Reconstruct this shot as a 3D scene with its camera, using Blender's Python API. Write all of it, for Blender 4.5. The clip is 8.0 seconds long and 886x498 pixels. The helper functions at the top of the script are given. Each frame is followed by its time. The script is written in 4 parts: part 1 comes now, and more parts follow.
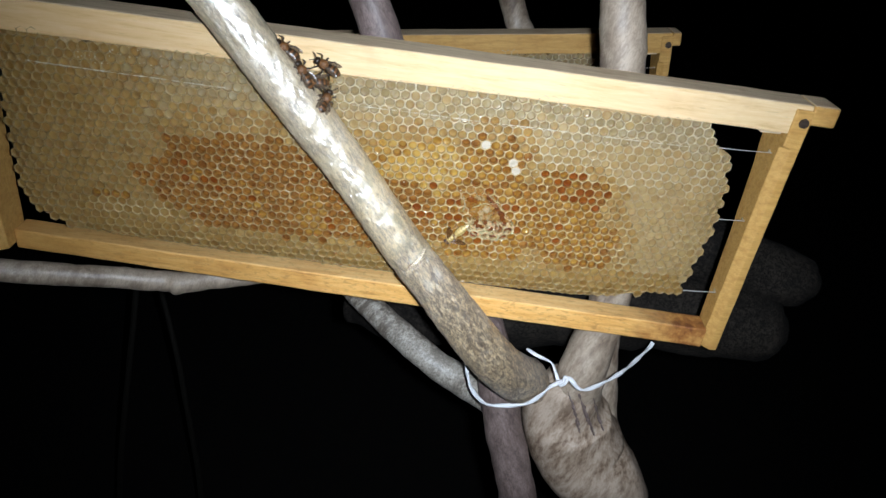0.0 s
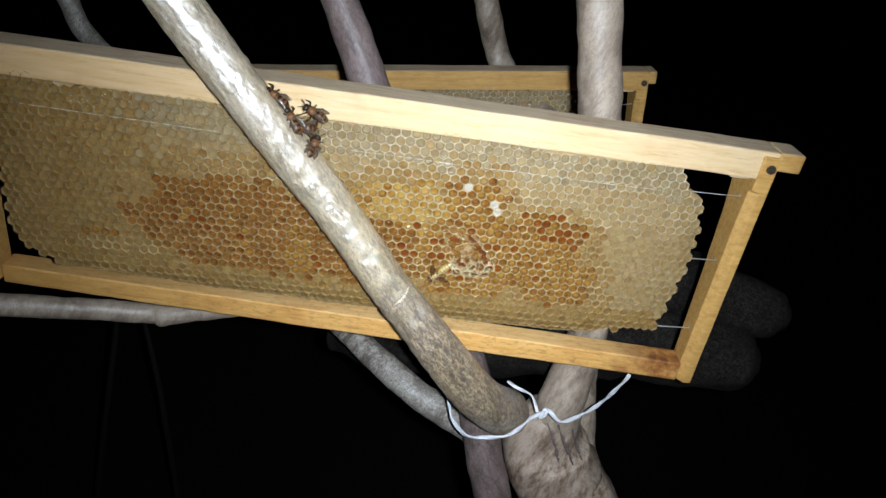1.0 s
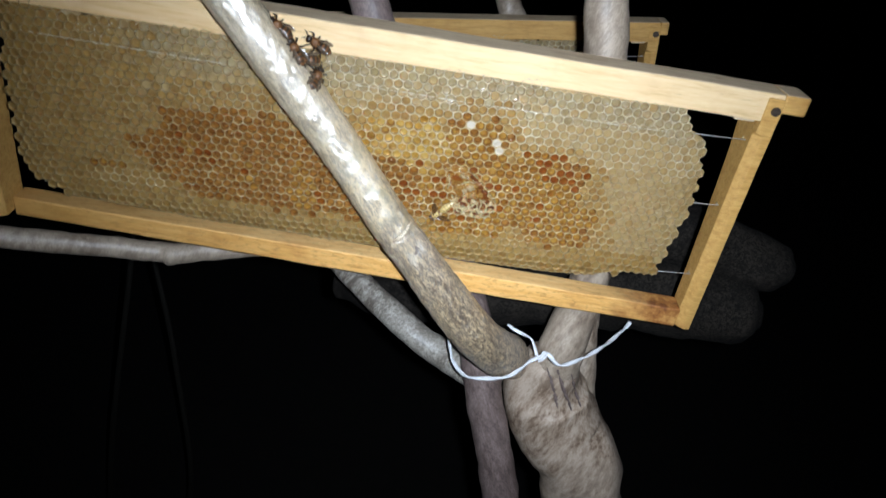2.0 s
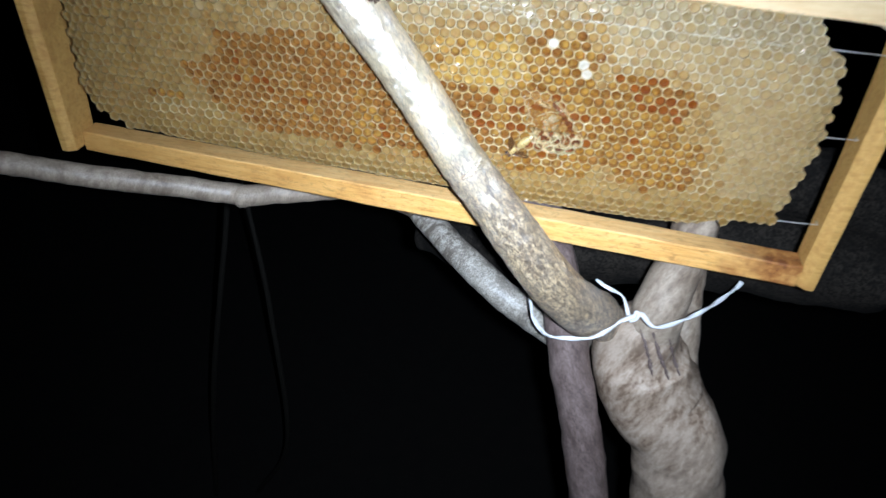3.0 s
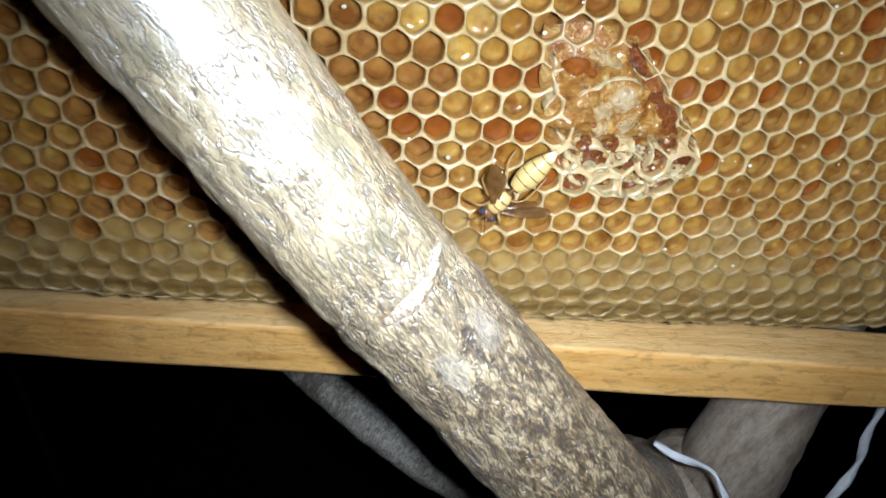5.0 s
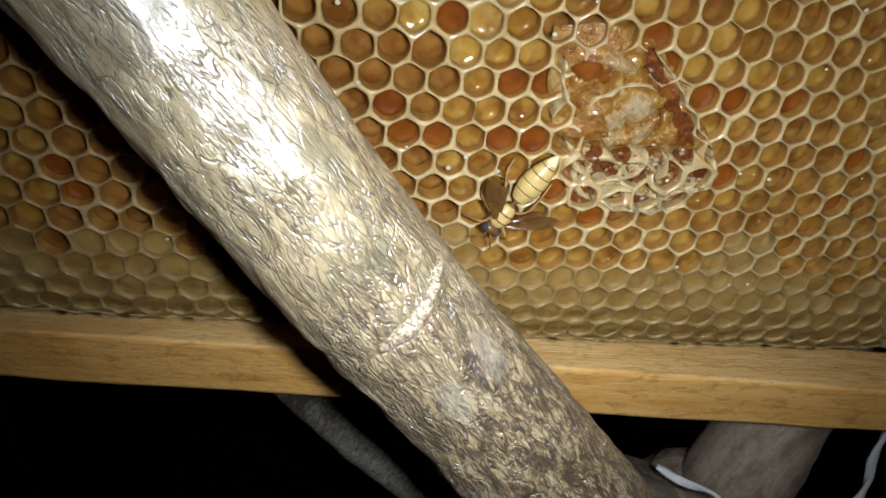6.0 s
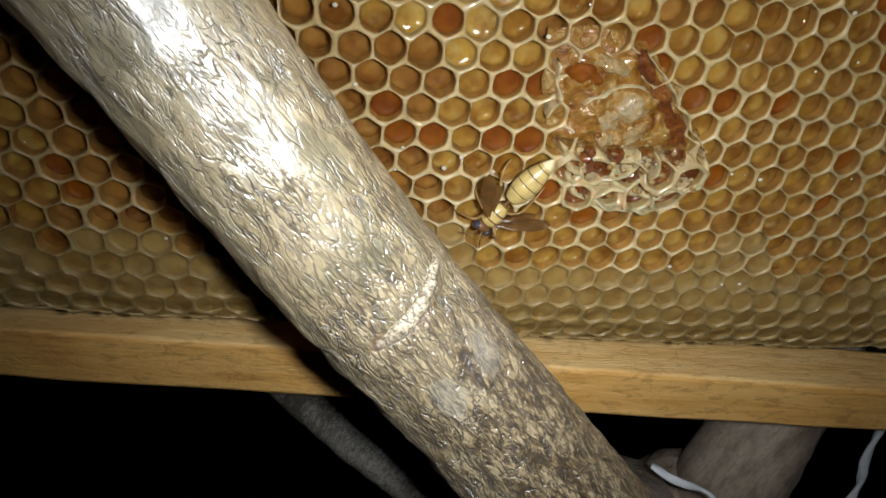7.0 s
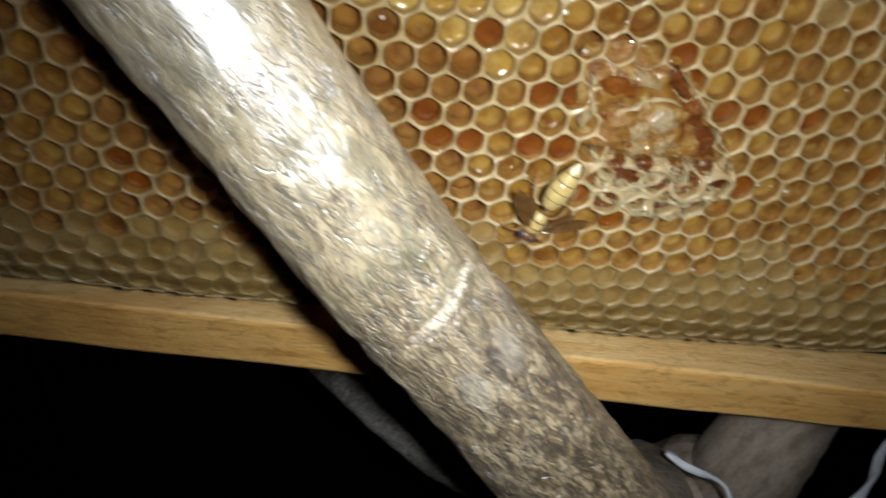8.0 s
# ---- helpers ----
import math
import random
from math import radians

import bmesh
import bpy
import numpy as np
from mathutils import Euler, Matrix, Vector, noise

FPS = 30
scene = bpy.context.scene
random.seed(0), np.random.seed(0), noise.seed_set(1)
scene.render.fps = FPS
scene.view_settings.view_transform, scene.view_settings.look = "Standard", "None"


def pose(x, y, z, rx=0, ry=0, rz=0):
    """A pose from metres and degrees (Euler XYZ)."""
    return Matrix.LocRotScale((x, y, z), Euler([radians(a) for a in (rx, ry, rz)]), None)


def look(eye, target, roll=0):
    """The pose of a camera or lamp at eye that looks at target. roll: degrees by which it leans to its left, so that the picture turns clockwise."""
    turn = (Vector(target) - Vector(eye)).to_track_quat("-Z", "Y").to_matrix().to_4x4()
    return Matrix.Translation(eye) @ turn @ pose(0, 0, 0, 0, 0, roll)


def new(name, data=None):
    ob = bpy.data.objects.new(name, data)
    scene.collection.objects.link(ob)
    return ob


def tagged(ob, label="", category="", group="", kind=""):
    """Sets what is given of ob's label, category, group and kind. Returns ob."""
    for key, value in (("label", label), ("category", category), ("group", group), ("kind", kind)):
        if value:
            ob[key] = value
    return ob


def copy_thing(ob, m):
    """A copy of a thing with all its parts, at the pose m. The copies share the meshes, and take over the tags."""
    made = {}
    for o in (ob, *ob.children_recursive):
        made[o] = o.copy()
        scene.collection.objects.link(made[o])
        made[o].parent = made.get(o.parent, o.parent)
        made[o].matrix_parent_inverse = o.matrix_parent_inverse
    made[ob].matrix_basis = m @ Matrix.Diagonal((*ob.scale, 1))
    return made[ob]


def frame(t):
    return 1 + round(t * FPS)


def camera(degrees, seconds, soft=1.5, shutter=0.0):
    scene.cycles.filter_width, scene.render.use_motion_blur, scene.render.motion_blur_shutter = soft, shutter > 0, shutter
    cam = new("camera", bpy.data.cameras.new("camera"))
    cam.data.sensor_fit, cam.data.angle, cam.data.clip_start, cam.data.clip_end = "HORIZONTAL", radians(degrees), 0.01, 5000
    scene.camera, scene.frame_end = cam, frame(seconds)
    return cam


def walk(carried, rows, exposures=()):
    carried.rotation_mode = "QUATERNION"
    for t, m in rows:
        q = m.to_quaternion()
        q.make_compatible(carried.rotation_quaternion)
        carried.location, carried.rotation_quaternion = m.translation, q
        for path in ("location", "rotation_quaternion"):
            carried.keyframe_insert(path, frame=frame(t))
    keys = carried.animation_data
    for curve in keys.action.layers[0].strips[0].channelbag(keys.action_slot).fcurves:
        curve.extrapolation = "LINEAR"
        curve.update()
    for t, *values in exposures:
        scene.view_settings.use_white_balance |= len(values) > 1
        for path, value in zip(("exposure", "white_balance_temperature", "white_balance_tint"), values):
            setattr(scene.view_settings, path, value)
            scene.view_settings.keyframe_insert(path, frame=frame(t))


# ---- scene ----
cam = camera(64.0, 8.0, 1.5, 0.5)
PATH = [
    (0, (0.02520, -0.35621, 1.24933), (0.05158, 0.07313, 0.99444), 8.66),
    (0.5, (0.02539, -0.35683, 1.25574), (0.05563, 0.07541, 1.00623), 9.27),
    (1, (0.02155, -0.35983, 1.26637), (0.05997, 0.07503, 1.02261), 9.65),
    (2.3, (0.04409, -0.37445, 1.24204), (0.06409, 0.04879, 0.97657), 10.93),
    (2.5, (0.06091, -0.37295, 1.23501), (0.05240, 0.05437, 0.97554), 9.73),
    (2.8, (0.06383, -0.35829, 1.23260), (0.01839, 0.04897, 0.94612), 7.08),
    (3, (0.05433, -0.34003, 1.21991), (0.01241, 0.06402, 0.92840), 6.07),
    (3.2, (0.04494, -0.31425, 1.20083), (0.00791, 0.09605, 0.91748), 5.71),
    (3.5, (0.02209, -0.24332, 1.16620), (0.03935, 0.17511, 0.89303), 7.55),
    (3.7, (0.01417, -0.20942, 1.15350), (0.04476, 0.21113, 0.88480), 8.27),
    (4, (0.01297, -0.17071, 1.13901), (0.06557, 0.24273, 0.86278), 9.15),
    (4.5, (0.01817, -0.13062, 1.11698), (0.08731, 0.27524, 0.83325), 8.93),
    (5.8, (0.02064, -0.10058, 1.10815), (0.10846, 0.30158, 0.82433), 10.57),
    (6, (0.01949, -0.10135, 1.10694), (0.10613, 0.30432, 0.82779), 10.43),
    (6.5, (0.01897, -0.10234, 1.10783), (0.10486, 0.30436, 0.82995), 10.41),
    (7, (0.01940, -0.10306, 1.10713), (0.10823, 0.30398, 0.83069), 10.58),
    (7.5, (0.01888, -0.10417, 1.10954), (0.11628, 0.29890, 0.83017), 12.17),
    (7.8, (0.02033, -0.10687, 1.11231), (0.10822, 0.29022, 0.82145), 12.72),
    (8, (0.01738, -0.10505, 1.11522), (0.08784, 0.28943, 0.81617), 11.65),
]
EXPOSURES = [(0, 0.0, 5650, 10), (1.2, 0.0, 5650, 10), (2.3, 0.15, 5450, 10), (3.0, 0.35, 5250, 10), (3.5, 0.05, 5100, 10), (4.0, -1.2, 5100, 10), (4.7, -2.3, 5300, 10), (5.8, -3.45, 6150, 10),
             (7.0, -3.7, 6250, 10), (8.0, -3.45, 6050, 10)]
walk(cam, [(t, look(eye, target, roll)) for t, eye, target, roll in PATH], EXPOSURES)

# ---- world: a night without moon ----
world = bpy.data.worlds.new("night")
scene.world = world
world.use_nodes = True
world.node_tree.nodes["Background"].inputs[0].default_value = (0.25, 0.35, 0.6, 1)
world.node_tree.nodes["Background"].inputs[1].default_value = 0.0001
TORCH_STRENGTH = 11800.0
TORCH_AT = (0.0175, 0.0005, 0.006, 0, -1.5, 0)


# ---- materials ----
class Nodes:
    """A small builder of node materials."""

    def __init__(self, name):
        self.mat = bpy.data.materials.new(name)
        self.mat.use_nodes = True
        self.tree = self.mat.node_tree
        self.bsdf = self.tree.nodes["Principled BSDF"]
        self.bsdf.subsurface_method = "BURLEY"
        self.coord = self.tree.nodes.new("ShaderNodeTexCoord").outputs["Object"]

    def put(self, kind, **values):
        node = self.tree.nodes.new(kind)
        for key, value in values.items():
            node.inputs[key.replace("_", " ")].default_value = value
        return node

    def link(self, a, b):
        self.tree.links.new(a, b)

    def stretch(self, scale):
        m = self.put("ShaderNodeMapping", Scale=scale)
        self.link(self.coord, m.inputs["Vector"])
        return m.outputs["Vector"]

    def noise(self, scale, detail=4.0, rough=0.6, vec=None, twist=0.0):
        n = self.put("ShaderNodeTexNoise", Scale=scale, Detail=detail, Roughness=rough, Distortion=twist)
        self.link(vec or self.coord, n.inputs["Vector"])
        return n.outputs["Fac"]

    def ramp(self, fac, stops):
        r = self.tree.nodes.new("ShaderNodeValToRGB")
        while len(r.color_ramp.elements) < len(stops):
            r.color_ramp.elements.new(0.5)
        for e, (p, c) in zip(r.color_ramp.elements, stops):
            e.position, e.color = p, (*c, 1) if len(c) == 3 else c
        self.link(fac, r.inputs["Fac"])
        return r.outputs["Color"]

    def mix(self, fac, a, b, mode="MIX"):
        m = self.tree.nodes.new("ShaderNodeMix")
        m.data_type, m.blend_type = "RGBA", mode
        for k, v in ((0, fac), (6, a), (7, b)):
            if isinstance(v, (int, float)):
                m.inputs[k].default_value = v
            elif isinstance(v, tuple):
                m.inputs[k].default_value = (*v, 1)
            else:
                self.link(v, m.inputs[k])
        return m.outputs[2]

    def island(self):
        return self.tree.nodes.new("ShaderNodeNewGeometry").outputs["Random Per Island"]

    def bump(self, height, strength=0.5, distance=0.001):
        b = self.put("ShaderNodeBump", Strength=strength, Distance=distance)
        self.link(height, b.inputs["Height"])
        self.link(b.outputs["Normal"], self.bsdf.inputs["Normal"])

    def set(self, color=None, rough=None, **values):
        if color is not None:
            if isinstance(color, tuple):
                self.bsdf.inputs["Base Color"].default_value = (*color, 1)
            else:
                self.link(color, self.bsdf.inputs["Base Color"])
        if rough is not None:
            if isinstance(rough, float):
                self.bsdf.inputs["Roughness"].default_value = rough
            else:
                self.link(rough, self.bsdf.inputs["Roughness"])
        for key, value in values.items():
            self.bsdf.inputs[key.replace("_", " ")].default_value = value
        return self.mat


def grey(v):
    return (v, v, v)


def pine(name, light, mid, dark, stain=0.0, end=False, saw=0.0, aged=0.0):
    """Sawn pine, grain along x; saw adds the coarse torn relief of a rough cut."""
    n = Nodes(name)
    along = n.stretch((5.0, 60.0, 60.0))
    grain = n.noise(6.0, 6.0, 0.65, along, 0.5)
    fine = n.noise(30.0, 4.0, 0.7, along)
    col = n.ramp(grain, [(0.28, dark), (0.44, mid), (0.60, light)])
    col = n.mix(n.ramp(fine, [(0.38, grey(0.0)), (0.68, grey(0.55))]), col, mid)
    streak = n.ramp(n.noise(9.0, 3.0, 0.5, n.stretch((9.0, 130.0, 130.0)), 0.3), [(0.64, grey(0.0)), (0.74, grey(0.35))])
    col = n.mix(streak, col, tuple(c * 0.5 for c in dark))
    spots = n.ramp(n.noise(24.0, 4.0, 0.65), [(0.54, grey(0.0)), (0.74, grey(1.0))])
    col = n.mix(n.mix(0.35 + stain, grey(0.0), spots), col, (mid[0] * 0.66, mid[1] * 0.52, mid[2] * 0.42))
    pits = n.noise(420.0, 4.0, 0.7, n.stretch((0.4, 1.0, 1.0)), 0.8)
    if saw:
        col = n.mix(n.ramp(pits, [(0.36, grey(saw)), (0.48, grey(0.0))]), col, tuple(c * 0.6 for c in dark))
        n.bump(n.mix(0.6, fine, pits), 0.9, 0.0007)
    else:
        n.bump(fine, 0.4, 0.0004)
    sep = n.tree.nodes.new("ShaderNodeSeparateXYZ")
    n.link(n.coord, sep.inputs[0])
    if aged:
        far = n.put("ShaderNodeMath")
        far.operation = "MULTIPLY_ADD"
        n.link(sep.outputs["X"], far.inputs[0])
        far.inputs[1].default_value, far.inputs[2].default_value = -4.0, -0.1
        col = n.mix(n.mix(0.35, n.ramp(far.outputs[0], [(0.0, grey(0.0)), (0.75, grey(aged))]), spots, "MULTIPLY"), col, (0.54, 0.285, 0.065))
    if end:
        add = n.put("ShaderNodeMath")
        add.operation = "MULTIPLY_ADD"
        n.link(n.noise(40.0, 3.0, 0.6), add.inputs[0])
        add.inputs[1].default_value = 0.05
        n.link(sep.outputs["X"], add.inputs[2])
        col = n.mix(n.ramp(add.outputs[0], [(0.196, grey(0.0)), (0.224, grey(0.95))]), col, n.ramp(n.noise(75.0, 4.0, 0.65), [(0.40, (0.16, 0.045, 0.010)), (0.50, (0.36, 0.14, 0.03)), (0.62, (0.62, 0.33, 0.09))]))
    return n.set(col, 0.6)


def bark(name, pale, mid, dark, relief=0.6, scale=1.0, lean=None, gloss=0.5, sheen=0.6, ior=1.5, crack=1.0):
    """Bark with short wrinkles along the limb; lean turns z into the limb's direction."""
    n = Nodes(name)
    vec = n.coord
    if lean:
        m = n.put("ShaderNodeMapping", Rotation=lean, Scale=(1.0, 1.0, 3.6))
        m.vector_type = "TEXTURE"
        n.link(n.coord, m.inputs["Vector"])
        vec = m.outputs["Vector"]
    big = n.noise(42.0 * scale, 5.0, 0.6)
    mottle = n.noise(150.0 * scale, 5.0, 0.65, vec)
    small = n.noise(2300.0 * scale, 5.0, 0.75, vec, 0.3)
    # wrinkles: the warped joints of small long cells
    warp = n.put("ShaderNodeTexNoise", Scale=650.0 * scale, Detail=4.0)
    n.link(vec, warp.inputs["Vector"])
    bent = n.put("ShaderNodeVectorMath")
    bent.operation = "MULTIPLY_ADD"
    n.link(warp.outputs["Color"], bent.inputs[0])
    bent.inputs[1].default_value = (0.0019 / scale,) * 3
    n.link(vec, bent.inputs[2])
    cells = n.put("ShaderNodeTexVoronoi", Scale=1350.0 * scale, Randomness=1.0)
    cells.feature = "DISTANCE_TO_EDGE"
    n.link(bent.outputs[0], cells.inputs["Vector"])
    joint = n.ramp(cells.outputs["Distance"], [(0.0, grey(0.0)), (0.05, grey(0.25)), (0.13, grey(0.85)), (0.24, grey(1.0))])
    patchy = n.ramp(n.noise(1150.0 * scale, 3.0, 0.6), [(0.47, grey(0.0)), (0.60, grey(0.92))])
    keep = n.mix(crack, grey(1.0), n.mix(patchy, joint, grey(1.0)))
    speck = n.noise(560.0 * scale, 6.0, 0.72, vec)
    col = n.ramp(n.mix(0.55, mottle, speck), [(0.475 - 0.02 * crack, dark), (0.496, mid), (0.545, pale)] if crack > 0.6 else [(0.42, dark), (0.495, mid), (0.57, pale)])
    col = n.mix(n.ramp(big, [(0.40, grey(0.0)), (0.62, grey(0.55))]), col, pale)
    col = n.mix(n.ramp(small, [(0.40, grey(0.8 * crack)), (0.52, grey(0.0))]), col, dark)
    col = n.mix(keep, tuple(c * 0.55 for c in dark), col)
    n.bump(n.mix(0.62, keep, speck), relief, 0.00024)
    return n.set(col, n.ramp(small, [(0.35, grey(min(gloss + 0.14, 1.0))), (0.58, grey(gloss))]), Specular_IOR_Level=sheen, IOR=ior)


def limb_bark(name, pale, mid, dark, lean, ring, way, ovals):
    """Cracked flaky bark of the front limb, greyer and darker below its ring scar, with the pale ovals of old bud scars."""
    n = Nodes(name)
    m = n.put("ShaderNodeMapping", Rotation=lean, Scale=(1.0, 1.0, 3.1))
    m.vector_type = "TEXTURE"
    n.link(n.coord, m.inputs["Vector"])
    vec = m.outputs["Vector"]

    def calc(kind, a, b, c=None):
        q = n.put("ShaderNodeMath")
        q.operation = kind
        for k, v in enumerate((a, b, c)):
            if isinstance(v, (int, float)):
                q.inputs[k].default_value = v
            elif v is not None:
                n.link(v, q.inputs[k])
        return q.outputs[0]

    def ridge(scale, width, twist):
        f = calc("ABSOLUTE", calc("SUBTRACT", n.noise(scale, 4.0, 0.55, vec, twist), 0.5), 0.0)
        return n.ramp(f, [(0.0, grey(0.0)), (width * 0.35, grey(0.25)), (width, grey(1.0))])

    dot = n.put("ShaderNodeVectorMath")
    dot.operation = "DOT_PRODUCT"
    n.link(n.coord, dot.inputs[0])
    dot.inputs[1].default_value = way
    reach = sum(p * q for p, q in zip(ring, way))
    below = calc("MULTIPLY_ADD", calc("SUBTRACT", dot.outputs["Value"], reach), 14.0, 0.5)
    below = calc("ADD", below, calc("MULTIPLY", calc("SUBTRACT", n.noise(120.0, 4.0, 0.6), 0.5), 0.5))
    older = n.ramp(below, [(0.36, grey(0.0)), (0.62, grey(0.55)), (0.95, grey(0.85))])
    young = calc("MULTIPLY_ADD", calc("SUBTRACT", reach, dot.outputs["Value"]), 11.0, -0.25)
    young = n.ramp(calc("ADD", young, calc("MULTIPLY", calc("SUBTRACT", n.noise(70.0, 4.0, 0.6), 0.5), 0.6)), [(0.0, grey(0.0)), (0.7, grey(1.0))])
    streak = n.noise(420.0, 4.0, 0.62, vec, 0.5)
    flake = n.noise(1500.0, 3.0, 0.6, vec, 0.8)
    grit = n.mix(0.55, streak, flake)
    warp = n.put("ShaderNodeTexNoise", Scale=420.0, Detail=3.0)
    n.link(vec, warp.inputs["Vector"])
    bent = n.put("ShaderNodeVectorMath")
    bent.operation = "MULTIPLY_ADD"
    n.link(warp.outputs["Color"], bent.inputs[0])
    bent.inputs[1].default_value = (0.0030,) * 3
    n.link(vec, bent.inputs[2])
    plates, joints = n.put("ShaderNodeTexVoronoi", Scale=900.0), n.put("ShaderNodeTexVoronoi", Scale=900.0)
    joints.feature = "DISTANCE_TO_EDGE"
    for node in (plates, joints):
        n.link(bent.outputs[0], node.inputs["Vector"])
    shade = n.tree.nodes.new("ShaderNodeSeparateColor")
    n.link(plates.outputs["Color"], shade.inputs[0])
    grit = calc("MULTIPLY_ADD", calc("SUBTRACT", shade.outputs[0], 0.5), 0.035, grit)
    seams = n.ramp(joints.outputs["Distance"], [(0.0, grey(0.15)), (0.07, grey(0.45)), (0.19, grey(1.0))])
    near = calc("ABSOLUTE", calc("SUBTRACT", dot.outputs["Value"], reach), 0.0)
    near = n.ramp(near, [(0.006, grey(0.19)), (0.020, grey(0.08)), (0.050, grey(0.0))])
    seams = n.mix(n.ramp(calc("ADD", n.noise(620.0, 3.0, 0.6, vec), near), [(0.52, grey(0.0)), (0.64, grey(0.62))]), grey(1.0), seams)
    seams = n.mix(young, seams, grey(1.0))
    cracks = n.mix(1.0, ridge(210.0, 0.016, 0.5), ridge(470.0, 0.020, 0.7), "MULTIPLY")
    bare = n.ramp(n.noise(110.0, 4.0, 0.6), [(0.42, grey(1.0)), (0.60, grey(0.25))])
    cracks = n.mix(1.0, n.mix(n.mix(older, bare, grey(0.25)), cracks, grey(1.0)), seams, "MULTIPLY")
    col = n.ramp(grit, [(0.428, dark), (0.458, mid), (0.486, tuple((p + q) / 2 for p, q in zip(mid, pale))), (0.525, pale)])
    col = n.mix(n.ramp(n.noise(48.0, 5.0, 0.6), [(0.42, grey(0.0)), (0.60, grey(0.35))]), col, pale)
    col = n.mix(n.ramp(n.noise(66.0, 6.0, 0.7, None, 0.5), [(0.50, grey(0.0)), (0.62, grey(0.75))]), col, (0.25, 0.225, 0.115))
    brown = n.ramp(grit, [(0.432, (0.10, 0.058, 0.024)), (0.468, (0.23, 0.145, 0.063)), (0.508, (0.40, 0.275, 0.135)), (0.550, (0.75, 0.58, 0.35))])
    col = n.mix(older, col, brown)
    silver = n.ramp(grit, [(0.42, (0.36, 0.28, 0.165)), (0.50, (0.60, 0.485, 0.31)), (0.58, (0.78, 0.66, 0.46))])
    col = n.mix(young, col, silver)
    col = n.mix(n.mix(0.8, grey(1.0), cracks), tuple(0.6 * c for c in dark), col)
    height = n.mix(0.45, cracks, n.mix(0.4, grit, flake))
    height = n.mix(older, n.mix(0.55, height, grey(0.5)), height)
    height = n.mix(young, height, n.mix(0.75, grey(0.5), height))
    edge = n.noise(420.0, 4.0, 0.6)
    for at, a, b, colour in ovals:
        o = n.put("ShaderNodeMapping", Location=at, Rotation=lean, Scale=(b, 4.0 * b, a))
        o.vector_type = "TEXTURE"
        n.link(n.coord, o.inputs["Vector"])
        far = n.put("ShaderNodeVectorMath")
        far.operation = "LENGTH"
        n.link(o.outputs["Vector"], far.inputs[0])
        spot = n.ramp(calc("MULTIPLY_ADD", calc("SUBTRACT", edge, 0.5), 0.9, calc("MULTIPLY", far.outputs["Value"], 0.5)), [(0.40, grey(0.62)), (0.56, grey(0.0))])
        col = n.mix(spot, col, n.mix(n.ramp(flake, [(0.40, grey(0.7)), (0.56, grey(0.0))]), colour, tuple(0.4 * c for c in colour)))
        height = n.mix(spot, height, n.mix(0.6, grey(0.9 if colour[0] > 0.3 else 0.0), flake))
    n.bump(height, 1.0, 0.00105)
    rough = n.mix(young, n.ramp(flake, [(0.42, grey(0.52)), (0.56, grey(0.34))]), grey(0.38))
    return n.set(col, rough, Specular_IOR_Level=1.0, IOR=2.35)


def wax(name, a, b, rough, sub=0.0, coat=0.0):
    n = Nodes(name)
    f = n.noise(900.0, 4.0, 0.65)
    g = n.noise(34.0, 4.0, 0.65)
    h = n.noise(330.0, 3.0, 0.6)
    col = n.mix(n.ramp(g, [(0.38, grey(0.0)), (0.62, grey(1.0))]), a, b)
    col = n.mix(n.ramp(h, [(0.46, grey(0.0)), (0.64, grey(0.55))]), col, tuple(0.62 * c for c in b))
    n.bump(n.mix(0.5, f, h), 0.6, 0.00035)
    return n.set(col, n.ramp(f, [(0.40, grey(rough)), (0.60, grey(min(1.0, rough + 0.3)))]), Coat_Weight=coat, Coat_Roughness=0.07, Subsurface_Weight=sub, Subsurface_Radius=(0.002, 0.0012, 0.0005), Subsurface_Scale=1.0)


def honey(name, a, b, rough=0.2, coat=0.0, sub=0.4, cloud=0.7, shine=0.3):
    """Filling of a cell; each cell has its own shade, clouded and streaked within."""
    n = Nodes(name)
    own = n.put("ShaderNodeMath")
    own.operation = "ADD"
    n.link(n.island(), own.inputs[0])
    n.link(n.tree.nodes.new("ShaderNodeObjectInfo").outputs["Random"], own.inputs[1])
    part_of = n.put("ShaderNodeMath")
    part_of.operation = "FRACT"
    n.link(own.outputs[0], part_of.inputs[0])
    col = n.mix(part_of.outputs[0], a, b)
    col = n.mix(n.ramp(n.noise(230.0, 2.0, 0.5), [(0.38, grey(0.0)), (0.66, grey(cloud))]), col, (0.55 * a[0], 0.42 * a[1], 0.35 * a[2]))
    col = n.mix(n.ramp(n.noise(330.0, 2.0, 0.5), [(0.50, grey(0.0)), (0.72, grey(0.6 * cloud))]), col, (1.15 * b[0], 1.32 * b[1], 1.9 * b[2]))
    n.bump(n.noise(700.0, 3.0, 0.6), 0.35, 0.0004)
    gloss = n.ramp(n.noise(150.0, 2.0, 0.5), [(0.42, grey(rough)), (0.60, grey(min(1.0, rough + 0.3)))])
    return n.set(col, gloss, Coat_Weight=coat, Coat_Roughness=0.06, IOR=1.45, Specular_IOR_Level=shine, Subsurface_Weight=sub, Subsurface_Radius=(0.0040, 0.0020, 0.0006), Subsurface_Scale=1.0)


def plain(name, color, rough=0.5, vary=0.3, scale=400.0, relief=0.2, **values):
    n = Nodes(name)
    f = n.noise(scale, 4.0, 0.6)
    col = n.mix(n.ramp(f, [(0.35, grey(0.0)), (0.7, grey(1.0))]), color, tuple(c * (1 - vary) for c in color))
    n.bump(f, relief, 0.0003)
    return n.set(col, rough, **values)


